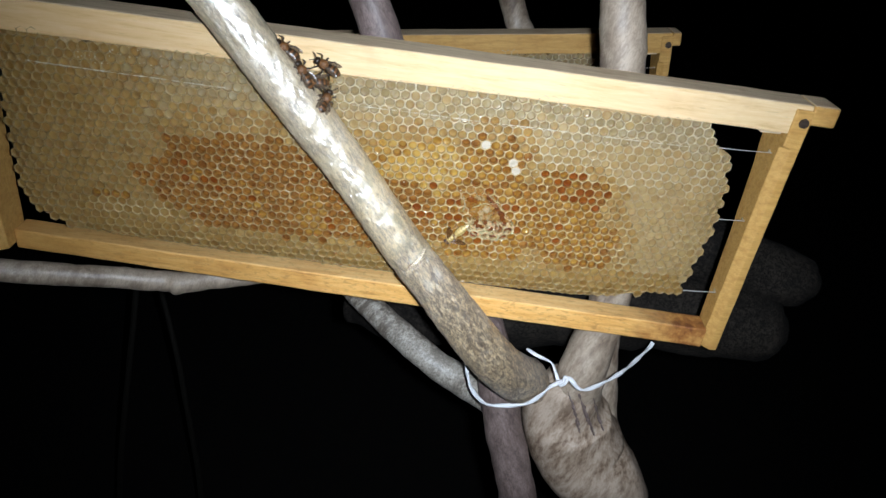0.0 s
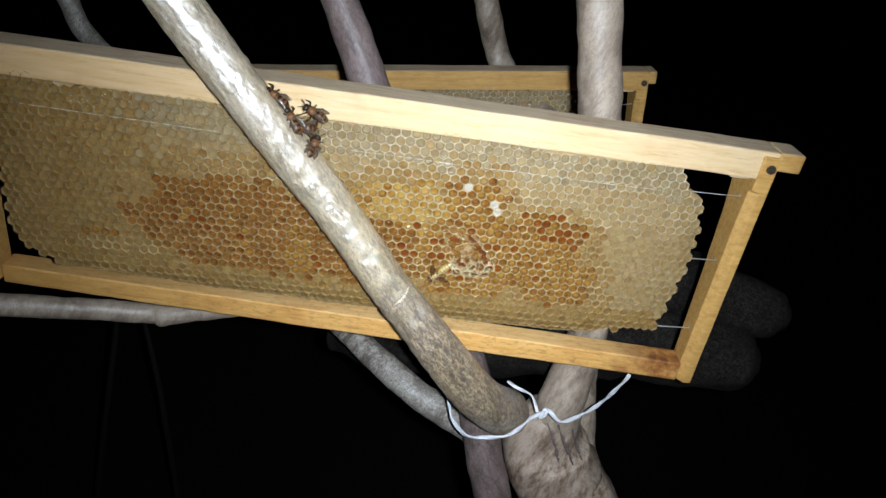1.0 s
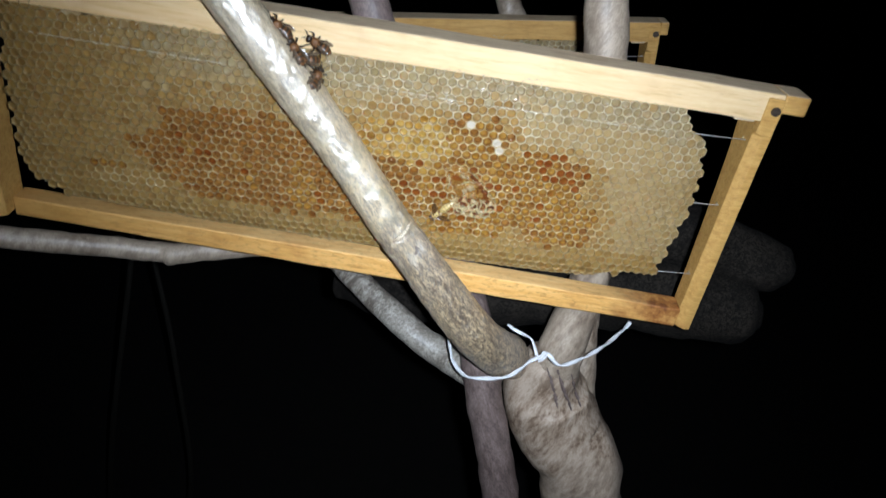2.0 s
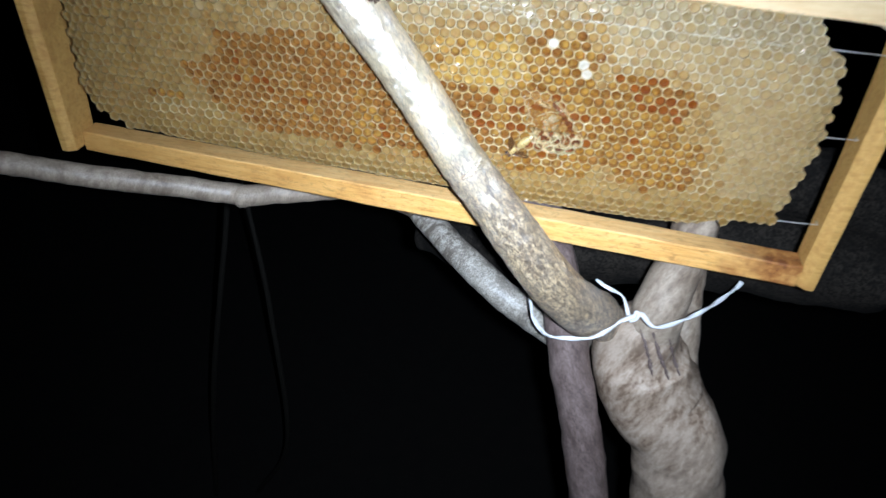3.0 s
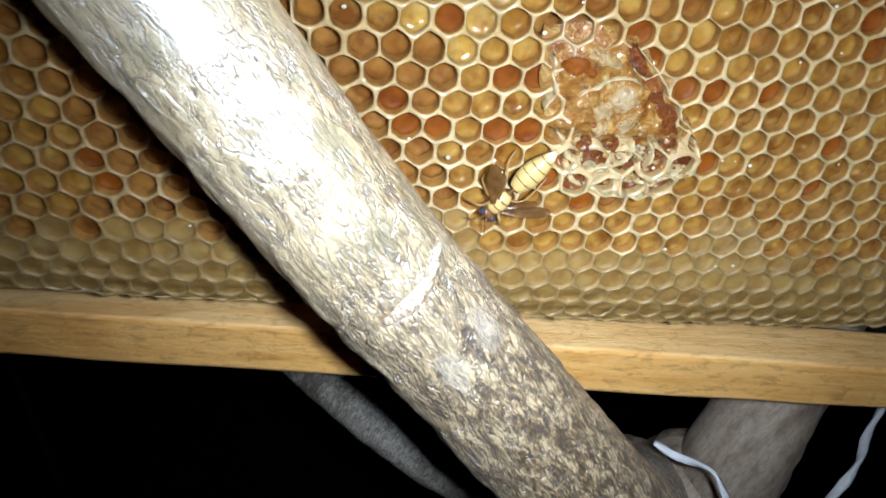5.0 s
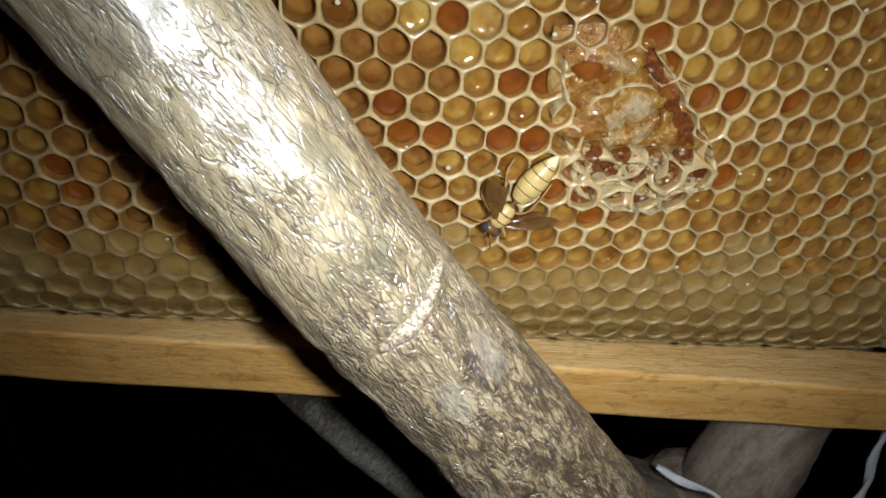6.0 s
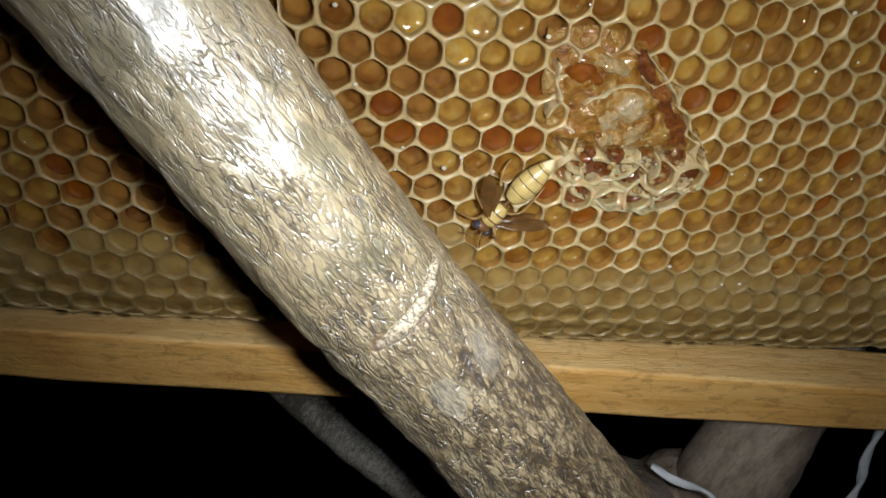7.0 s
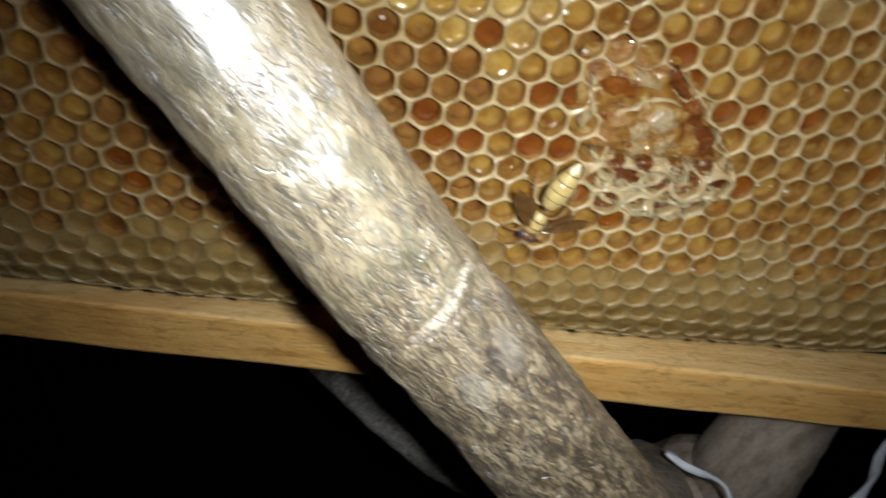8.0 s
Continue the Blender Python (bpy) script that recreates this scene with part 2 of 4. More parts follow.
PINE = pine("pine", (0.84, 0.64, 0.37), (0.77, 0.55, 0.28), (0.58, 0.36, 0.14), aged=0.7)
# spotted pine; its lightened colour stands in for light missing on upward faces
PINE_TOP = pine("pine_lightened_top", (0.80, 0.64, 0.43), (0.68, 0.52, 0.33), (0.46, 0.33, 0.19), 0.3)
PINE_STAINED = pine("pine_stained_end", (0.90, 0.61, 0.26), (0.82, 0.49, 0.17), (0.58, 0.29, 0.075), 0.25, True, 0.4, 1.0)
PINE_ROUGH = pine("pine_rough_cut", (0.86, 0.52, 0.17), (0.76, 0.41, 0.105), (0.48, 0.215, 0.045), 0.3, True, 0.45, 1.0)
PINE_OLD = pine("pine_propolis", (0.68, 0.41, 0.12), (0.58, 0.325, 0.08), (0.42, 0.205, 0.045), 0.25, False, 0.2)
LEAN_A = (0.0, 2.492, 0.0)
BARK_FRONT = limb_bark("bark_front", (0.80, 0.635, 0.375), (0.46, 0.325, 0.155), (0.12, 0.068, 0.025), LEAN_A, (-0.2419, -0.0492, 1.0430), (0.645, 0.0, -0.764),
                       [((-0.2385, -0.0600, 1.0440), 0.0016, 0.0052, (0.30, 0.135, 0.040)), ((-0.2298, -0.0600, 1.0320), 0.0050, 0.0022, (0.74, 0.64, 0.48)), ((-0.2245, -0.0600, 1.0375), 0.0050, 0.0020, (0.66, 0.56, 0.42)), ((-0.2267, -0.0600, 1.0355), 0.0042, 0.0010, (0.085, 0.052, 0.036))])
BARK = bark("bark", (0.50, 0.41, 0.31), (0.37, 0.285, 0.205), (0.16, 0.11, 0.072), 0.4, 0.4, (0.0, 0.3, 0.0), 0.46, 0.9, 1.6, 0.3)
BARK_GREY = bark("bark_grey", (0.54, 0.50, 0.43), (0.33, 0.29, 0.235), (0.13, 0.105, 0.08), 0.8, 0.5, (0.0, 0.3, 0.0), 0.45, 0.7, 1.6, 0.75)
BARK_TRUNK = bark("bark_trunk", (0.53, 0.43, 0.335), (0.36, 0.268, 0.19), (0.15, 0.098, 0.062), 0.5, 0.45, (0.0, 0.3, 0.0), 0.5, 0.5, 1.5, 0.12)
BARK_PURPLE = bark("bark_purple", (0.27, 0.205, 0.185), (0.165, 0.118, 0.105), (0.075, 0.05, 0.042), 0.5, 0.4, (0.0, -0.4, 0.0), 0.48, 0.6, 1.5, 0.4)
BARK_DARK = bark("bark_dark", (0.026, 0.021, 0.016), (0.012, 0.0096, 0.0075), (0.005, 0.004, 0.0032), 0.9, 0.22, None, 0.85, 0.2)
SCAR = bark("bark_scar", (0.86, 0.76, 0.56), (0.70, 0.58, 0.38), (0.24, 0.16, 0.11), 0.6, 1.0, LEAN_A, 0.45)
SCAR_RUST = bark("bark_scar_rust", (0.30, 0.15, 0.05), (0.17, 0.07, 0.02), (0.06, 0.025, 0.01), 1.0, 1.0, LEAN_A, 0.4)
WAX_RIM = wax("wax_rim", (0.54, 0.41, 0.220), (0.40, 0.275, 0.115), 0.22, 0.3, 0.7)
WAX_RIM_PALE = wax("wax_rim_pale", (0.42, 0.305, 0.148), (0.35, 0.24, 0.104), 0.24, 0.3, 0.7)
# smeared low and far left rims, with the torch's falloff put into the colour
WAX_RIM_EDGE_DIMMED = wax("wax_rim_edge_dimmed", (0.335, 0.225, 0.088), (0.27, 0.168, 0.056), 0.24, 0.4)
# rims of the left brown patch, darkened in colour for the weaker torchlight
WAX_RIM_LEFT_DIMMED = wax("wax_rim_left_dimmed", (0.44, 0.315, 0.155), (0.33, 0.21, 0.085), 0.24, 0.3)
WAX_RIM_WHITE = wax("wax_rim_white", (0.60, 0.50, 0.33), (0.48, 0.37, 0.21), 0.16, 0.3, 1.0)
WAX_WALL = wax("wax_wall", (0.36, 0.185, 0.042), (0.25, 0.112, 0.020), 0.4, 0.4)
WAX_PALE = wax("wax_pale", (0.34, 0.235, 0.095), (0.29, 0.19, 0.068), 0.32, 0.3)
WAX_BACK = wax("wax_back", (0.4, 0.28, 0.12), (0.33, 0.2, 0.07), 0.5)
FILL_AMBER = honey("honey_amber", (0.235, 0.108, 0.012), (0.285, 0.150, 0.024), 0.55, 0.3, 0.4, 1.0, 0.12)
FILL_GOLD = honey("honey_gold", (0.33, 0.180, 0.028), (0.40, 0.245, 0.055), 0.10, 1.0, 0.3, 0.8)
FILL_ORANGE = honey("honey_orange", (0.19, 0.052, 0.0025), (0.16, 0.044, 0.002), 0.5, 0.0, 0.3, 0.9, 0.15)
FILL_BROWN = honey("cell_brown", (0.185, 0.075, 0.011), (0.235, 0.105, 0.018), 0.6, 0.0, 0.3, 0.9, 0.12)
FILL_TAN = honey("nectar_tan", (0.26, 0.150, 0.040), (0.31, 0.190, 0.058), 0.5, 0.0, 0.4, 0.6, 0.2)
FILL_DULL = honey("nectar_dull", (0.265, 0.155, 0.040), (0.31, 0.190, 0.056), 0.42, 0.0, 0.4, 0.6, 0.25)
FILL_PALE = honey("nectar_pale", (0.30, 0.200, 0.076), (0.355, 0.248, 0.104), 0.32, 0.0, 0.4, 0.4)
FILL_CLEAR = honey("nectar_clear", (0.27, 0.20, 0.092), (0.34, 0.26, 0.135), 0.10, 1.0, 0.3, 0.4)
FILL_RED = honey("honey_red_wet", (0.11, 0.026, 0.006), (0.20, 0.070, 0.014), 0.12, 0.6, 0.3)
FILL_CAP = wax("cap_white", (0.54, 0.48, 0.39), (0.46, 0.39, 0.28), 0.35, 0.1)
WAX_SEAM = plain("wax_seam", (0.66, 0.58, 0.44), 0.12, 0.3, 500.0, 0.4, Coat_Weight=1.0, Coat_Roughness=0.05)
WET_WAX = plain("wet_wax", (0.52, 0.385, 0.20), 0.16, 0.5, 520.0, 0.8, Coat_Weight=1.0, Coat_Roughness=0.05, Subsurface_Weight=0.4, Subsurface_Scale=0.002)
STEEL = plain("steel_wire", (0.75, 0.75, 0.74), 0.35, 0.2, Metallic=0.4)
NAIL = plain("nail_rust", (0.12, 0.09, 0.07), 0.5, 0.5, Metallic=0.6)
TIE = plain("tie_white", (0.80, 0.81, 0.84), 0.35, 0.15)
TORCH_CASE = plain("torch_case", (0.012, 0.012, 0.012), 0.8, 0.2)
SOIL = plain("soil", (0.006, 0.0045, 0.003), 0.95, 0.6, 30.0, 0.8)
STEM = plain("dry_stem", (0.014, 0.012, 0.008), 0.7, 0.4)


# ---- helpers for meshes ----
def part(name, data, material, parent, label="", kind=""):
    """Links a bmesh or (verts, faces[, face materials]) as one mesh object under a thing."""
    me = bpy.data.meshes.new(name)
    if isinstance(data, tuple):
        me.from_pydata(data[0], [], data[1])
        if len(data) > 2:
            me.polygons.foreach_set("material_index", data[2])
        me.polygons.foreach_set("use_smooth", [True] * len(me.polygons))
    else:
        data.to_mesh(me)
        data.free()
    for m in material if isinstance(material, (list, tuple)) else (material,):
        me.materials.append(m)
    me.update()
    ob = new(name, me)
    ob.parent = parent
    return tagged(ob, label, kind=kind)


def thing(name, m, label, category, group="", kind=""):
    ob = new(name)
    ob.empty_display_size = 0.02
    ob.matrix_basis = m
    return tagged(ob, label, category, group, kind)


def beam(x0, x1, y0, y1, z0, z1, bevel=0.0012, wobble=0.0004, cuts=24, seed=0, skew=0.0, rise=0.0):
    """A sawn bar with worn edges and slightly uneven faces."""
    bm = bmesh.new()
    bmesh.ops.create_cube(bm, size=1.0)
    bmesh.ops.scale(bm, vec=(x1 - x0, y1 - y0, z1 - z0), verts=bm.verts)
    bmesh.ops.translate(bm, vec=((x0 + x1) / 2, (y0 + y1) / 2, (z0 + z1) / 2), verts=bm.verts)
    bmesh.ops.bevel(bm, geom=bm.edges[:], offset=bevel, segments=2, affect="EDGES", profile=0.6)
    axis = max(range(3), key=lambda k: (x1 - x0, y1 - y0, z1 - z0)[k])
    lo, hi = ((x0, x1), (y0, y1), (z0, z1))[axis]
    for k in range(1, cuts):
        co, no = Vector(), Vector()
        co[axis], no[axis] = lo + (hi - lo) * k / cuts, 1
        bmesh.ops.bisect_plane(bm, geom=bm.verts[:] + bm.edges[:] + bm.faces[:], plane_co=co, plane_no=no)
    for v in bm.verts:
        v.co += Vector(noise.noise_vector(v.co * 45 + Vector((seed, 0, 0)))) * wobble
        v.co.y += skew * v.co.x
        if v.co.z < (z0 + z1) / 2:
            v.co.z += rise * max(0.0, -v.co.x)
    for f in bm.faces:
        f.smooth = len(f.verts) == 4 and f.calc_area() < 0.00002
    return bm


def spline(nodes, radii, count):
    """Points and radii on a smooth curve through the nodes."""
    p = [Vector(n) for n in nodes]
    p = [2 * p[0] - p[1], *p, 2 * p[-1] - p[-2]]
    r = [radii[0], *radii, radii[-1]]
    out = []
    lengths = [(b - a).length for a, b in zip(p[1:-2], p[2:-1])]
    total = sum(lengths)
    for k, seg in enumerate(lengths):
        n = max(2, round(count * seg / total))
        for i in range(n + (k == len(lengths) - 1)):
            t = i / n
            a, b, c, d = p[k:k + 4]
            q = 0.5 * (2 * b + (c - a) * t + (2 * a - 5 * b + 4 * c - d) * t * t + (3 * b - a - 3 * c + d) * t ** 3)
            s = t * t * (3 - 2 * t)
            out.append((q, r[k + 1] * (1 - s) + r[k + 2] * s))
    return out


def tube(nodes, radii, count=40, around=12, relief=None, cap=True, shift=(0, 0, 0)):
    """A tube along a smooth curve; relief(point, along, angle) adds to the radius."""
    pts = spline(nodes, radii, count)
    verts, faces = [], []
    side = Vector((0, -1, 0.15))
    s = 0.0
    for i, (q, r) in enumerate(pts):
        a, b = pts[max(i - 1, 0)][0], pts[min(i + 1, len(pts) - 1)][0]
        t = (b - a).normalized()
        side = (side - t * side.dot(t)).normalized()
        up = t.cross(side)
        if i:
            s += (q - pts[i - 1][0]).length
        for k in range(around):
            ang = math.tau * k / around
            n = side * math.cos(ang) + up * math.sin(ang)
            rr = r + (relief(q + n * r, s, ang) if relief else 0.0)
            verts.append(q + n * rr - Vector(shift))
    for i in range(len(pts) - 1):
        for k in range(around):
            l = (k + 1) % around
            faces.append((i * around + k, i * around + l, (i + 1) * around + l, (i + 1) * around + k))
    if cap:
        faces.append(tuple(reversed(range(around))))
        faces.append(tuple(range(len(verts) - around, len(verts))))
    return verts, faces


def ball(bm, m, u=12, v=8):
    bmesh.ops.create_uvsphere(bm, u_segments=u, v_segments=v, radius=1.0, matrix=m)


def blob(pieces, u=14, v=10, rough=0.0, freq=300):
    """Rounded bodies (centre, half sizes, z turn in degrees) in one bmesh."""
    bm = bmesh.new()
    for (x, y, z), (a, b, c), turn in pieces:
        ball(bm, pose(x, y, z, 0, 0, turn) @ Matrix.Diagonal((a, b, c, 1)), u, v)
    for w in bm.verts:
        w.co += Vector(noise.noise_vector(w.co * freq)) * rough
    for f in bm.faces:
        f.smooth = True
    return bm


# ---- ground ----
def build_ground():
    n, half = 70, 12.0
    verts, faces = [], []
    for j in range(n + 1):
        for i in range(n + 1):
            u, v = 2 * i / n - 1, 2 * j / n - 1
            x, y = half * u * abs(u), half * v * abs(v)
            z = 0.03 * noise.noise(Vector((x * 2, y * 2, 0))) + 0.012 * noise.noise(Vector((x * 9, y * 9, 3)))
            verts.append((x + 0.2, y, z - 0.01))
    for j in range(n):
        for i in range(n):
            a = j * (n + 1) + i
            faces.append((a, a + 1, a + n + 2, a + n + 1))
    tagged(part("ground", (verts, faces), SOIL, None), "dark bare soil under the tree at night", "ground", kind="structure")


build_ground()

# ---- tree ----
BASE = Vector((0.27, 0.03, 0.0))


def knobbly(amount, freq, seed=0.0):
    def relief(q, s, ang):
        return amount * (noise.noise(q * freq + Vector((seed, 0, 0))) + 0.5 * noise.noise(q * freq * 2.7))
    return relief


def front_relief(q, s, ang):
    """Wrinkled bark with the collar of an old leaf scar."""
    around = Vector((math.cos(ang) * 2.4, math.sin(ang) * 2.4, s * 95))
    h = 0.00042 * noise.noise(around * 1.7) + 0.00030 * noise.noise(Vector((math.cos(ang) * 9, math.sin(ang) * 9, s * 330)))
    h += 0.0007 * noise.noise(q * 30)
    d = (s - RING_S) + 0.0016 * math.cos(ang - 0.5)
    if ang < 1.9 or ang > 5.0:
        h += 0.0002 * math.exp(-(d / 0.0011) ** 2) - 0.0003 * math.exp(-((d - 0.003) / 0.0015) ** 2)
    return h


A_NODES = [(-0.205, -0.010, 1.335), (-0.138, -0.0145, 1.247), (-0.0751, -0.0158, 1.1667), (-0.0132, -0.0145, 1.0928), (0.0275, -0.0192, 1.0437), (0.0825, -0.0165, 0.9781), (0.1090, 0.006, 0.9420), (0.121, 0.028, 0.923), (0.134, 0.044, 0.900)]
A_RADII = [0.0105, 0.0112, 0.0118, 0.0121, 0.0119, 0.0144, 0.0160, 0.0155, 0.012]
RING_S = 0.3741


def build_tree():
    tree = thing("tree", Matrix.Translation(BASE), "pale-barked forked tree holding hive frames between its limbs", "tree")
    k = dict(shift=BASE)
    part("trunk", tube([(0.1635, 0.036, 0.945), (0.1625, 0.034, 0.928), (0.1580, 0.036, 0.908), (0.1600, 0.041, 0.882), (0.1780, 0.036, 0.850), (0.2040, 0.0265, 0.815), (0.225, 0.02, 0.7), (0.24, 0.025, 0.5), (0.26, 0.03, 0.25), (0.27, 0.03, -0.03)],
                       [0.0100, 0.0140, 0.0232, 0.0340, 0.0350, 0.0328, 0.034, 0.038, 0.044, 0.055], 220, 40, knobbly(0.0030, 38), **k), BARK_TRUNK, tree, "pale grey-brown trunk below the fork")
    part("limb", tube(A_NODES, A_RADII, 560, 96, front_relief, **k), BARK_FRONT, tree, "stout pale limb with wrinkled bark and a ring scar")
    part("limb", tube([(0.06, 0.07, 1.50), (0.1105, 0.0545, 1.251), (0.1641, 0.0450, 1.0275), (0.160, 0.034, 0.9162), (0.170, 0.04, 0.86)],
                      [0.0115, 0.0128, 0.0128, 0.0175, 0.022], 160, 32, knobbly(0.0011, 60, 5), **k), BARK, tree)
    part("limb", tube([(-0.14, 0.13, 1.40), (-0.0466, 0.0941, 1.2188), (0.0814, 0.046, 0.9643), (0.112, 0.024, 0.88), (0.1402, 0.0052, 0.796), (0.19, -0.01, 0.6), (0.23, 0.0, 0.3), (0.25, 0.01, -0.03)],
                      [0.010, 0.0112, 0.0136, 0.0140, 0.0145, 0.018, 0.022, 0.026], 220, 28, knobbly(0.0014, 55, 9), **k), BARK_PURPLE, tree, "darker purplish-brown stem beside the trunk")
    part("limb", tube([(-0.29, 0.26, 1.165), (-0.2644, 0.25, 1.1134), (-0.2466, 0.25, 1.0807), (-0.17, 0.215, 1.035), (-0.11, 0.180, 0.998), (-0.065, 0.150, 0.963), (-0.0128, 0.1089, 0.9290), (0.0512, 0.058, 0.9079), (0.0889, 0.052, 0.8901), (0.1196, 0.055, 0.8696)],
                      [0.0075, 0.008, 0.008, 0.0085, 0.009, 0.0094, 0.0098, 0.0105, 0.0125, 0.014], 200, 24, knobbly(0.0009, 70, 13), **k), BARK_GREY, tree, "slim grey limb running back from the fork")
    part("limb", tube([(-0.42, -0.03, 0.998), (-0.32, 0.005, 0.980), (-0.2382, 0.0338, 0.9612), (-0.1444, 0.0643, 0.9455), (-0.1344, 0.066, 0.9435), (-0.1240, 0.068, 0.9455), (-0.0505, 0.085, 0.9545), (-0.018, 0.105, 0.934)],
                      [0.0066, 0.0074, 0.0078, 0.0076, 0.0086, 0.0076, 0.0078, 0.0085], 140, 24, knobbly(0.0009, 80, 17), **k), BARK, tree, "thin grey side limb below the frame")
    part("limb", tube([(0.045, 0.30, 1.246), (0.0808, 0.30, 1.155), (0.1065, 0.30, 1.0984), (0.145, 0.235, 1.075), (0.174, 0.14, 1.035), (0.1800, 0.090, 0.975), (0.1850, 0.070, 0.925), (0.1900, 0.058, 0.886), (0.1940, 0.046, 0.850), (0.200, 0.033, 0.815)],
                      [0.0105, 0.011, 0.0112, 0.0108, 0.0105, 0.0102, 0.0104, 0.0118, 0.0150, 0.020], 180, 24, knobbly(0.0011, 60, 21), **k), BARK, tree, "pale limb running back behind the hive frames")
    trunk = [o for o in tree.children if o.name == "trunk"][0]
    for line in ([(0.1481, 0.0127, 0.9275), (0.1525, 0.0095, 0.9196), (0.1588, 0.0099, 0.9059), (0.165, 0.0104, 0.8913)], [(0.156, 0.0121, 0.9272), (0.1618, 0.0106, 0.9158), (0.1727, 0.0132, 0.8957), (0.1804, 0.0117, 0.881)],
                 [(0.1675, 0.0142, 0.9228), (0.1766, 0.0164, 0.9034), (0.1858, 0.0173, 0.8863)], [(0.166, 0.0080, 0.8727), (0.173, 0.0085, 0.8753), (0.1799, 0.0082, 0.8723)]):
        part("bark_crease", tube([(x, y + 0.0020, z) for x, y, z in line], [0.0002] + [0.0009] * (len(line) - 2) + [0.0002], 60, 10, knobbly(0.0014, 300), **k), BARK_PURPLE, trunk, "dark crease in the bark")
    limb = [o for o in tree.children if o.name == "limb"][0]
    c, d = Vector((0.0281, -0.0192, 1.0430)), Vector((0.645, 0.0, -0.764))
    side = Vector((0, -1, 0))
    up = d.cross(side)
    arc = [c + (side * math.cos(a) + up * math.sin(a)) * 0.0115 + d * (0.0012 * math.cos(2 * a)) for a in (-1.5, -1.2, -0.9, -0.6, -0.3, 0.0, 0.25)]
    part("ring_scar", tube(arc, [0.0002, 0.0008, 0.0012, 0.0014, 0.0015, 0.0010, 0.0002], 60, 10, knobbly(0.0003, 500), **k), SCAR, limb, "pale raised ring scar")
    arc = [c + (side * math.cos(a) + up * math.sin(a)) * 0.0106 + d * (0.0012 * math.cos(2 * a) + 0.0026) for a in (-1.2, -0.9, -0.6, -0.3, 0.0, 0.3, 0.6)]
    part("rust_scar", tube(arc, [0.0002, 0.0005, 0.0007, 0.0009, 0.0008, 0.0006, 0.0002], 60, 16, knobbly(0.0007, 900), **k), SCAR_RUST, limb, "rust-brown crease below the ring scar")
    return tree


build_tree()

# ---- hive frames with honeycomb ----
PITCH = 0.0053
ROW = PITCH * math.sqrt(3) / 2
LATTICE_AT, LATTICE_TURN = (0.0362, 0.0771), radians(2)
OUTLINE = [(-0.194, 0.1345), (-0.196, 0.09), (-0.194, 0.045), (-0.188, 0.034), (-0.168, 0.023), (-0.08, 0.0178), (0.0, 0.0165), (0.06, 0.0148), (0.13, 0.0155), (0.155, 0.0185), (0.166, 0.0235), (0.192, 0.0270),
           (0.195, 0.040), (0.1980, 0.055), (0.2005, 0.078), (0.1985, 0.099), (0.193, 0.117), (0.182, 0.1200), (0.178, 0.1345)]
TORN = [(0.0533, 0.0762), (0.0603, 0.0774), (0.0677, 0.0767), (0.0744, 0.0713), (0.0829, 0.0612), (0.0859, 0.0556), (0.0835, 0.0523), (0.0792, 0.0479), (0.0704, 0.0480), (0.0636, 0.0497), (0.0576, 0.0594), (0.0548, 0.0678)]
TORN_MID = (0.0690, 0.0628)
ORANGE = {(0, 0), (2, -2), (-1, -4), (0, -4), (-2, -3), (2, -4), (3, -4), (9, -2), (8, -2), (9, -5), (6, 0), (6, -1), (5, -7), (4, -6), (15, 0), (16, 0), (15, 1), (14, 0), (16, 1), (13, 1)}
HOLLOW = {(-4, -1), (-3, -2), (-3, -3), (-1, -5), (-5, 0), (0, -6), (0, -7), (-2, -4), (-4, 0)}
WHITE = {(8, 4), (8, 3), (5, 6)}


def inside(x, z, poly):
    hit = False
    for (x0, z0), (x1, z1) in zip(poly, poly[1:] + poly[:1]):
        if (z0 > z) != (z1 > z) and x < x0 + (z - z0) * (x1 - x0) / (z1 - z0):
            hit = not hit
    return hit


def face_y(x, z):
    """Depth of the comb's face."""
    y = 0.0008 * noise.noise(Vector((x * 30, z * 30, 0))) + 0.0003 * noise.noise(Vector((x * 160, z * 160, 5)))
    y += 0.0030 * max(0.0, 1 - max(z - 0.0155, 0) / 0.014) ** 2
    for edge in (x + 0.196, 0.202 - x):
        y += 0.003 * max(0.0, 1 - max(edge, 0) / 0.018) ** 2
    return y


def bottom(x):
    """Height of the comb's lower edge."""
    line = [p for p in OUTLINE if p[1] < 0.0265]
    for (x0, z0), (x1, z1) in zip(line, line[1:]):
        if x0 <= x <= x1:
            return z0 + (z1 - z0) * (x - x0) / (x1 - x0)
    return 0.0


ZONES = ((-0.062, 0.060, 0.058, 0.030, "brown"), (-0.005, 0.052, 0.040, 0.026, "brown"), (0.024, 0.066, 0.014, 0.022, "brown"), (0.030, 0.086, 0.032, 0.017, "gold"), (0.066, 0.090, 0.020, 0.018, "mixed"),
         (0.070, 0.062, 0.034, 0.026, "amber"), (0.112, 0.085, 0.020, 0.011, "orange"), (0.108, 0.066, 0.026, 0.022, "amber"), (0.126, 0.046, 0.020, 0.022, "amber"), (-0.128, 0.033, 0.034, 0.014, "smear"))


def amber(x, z):
    """How far a spot lies within the darker, stained patches, and of which sort the patch is."""
    best, sort = -1.5, ""
    for cx, cz, rx, rz, name in ZONES:
        d = 1.25 - math.hypot((x - cx) / rx, (z - cz) / rz)
        if d > best:
            best, sort = d, name
    return best + 0.25 * noise.noise(Vector((x * 70, z * 70, 2))), sort


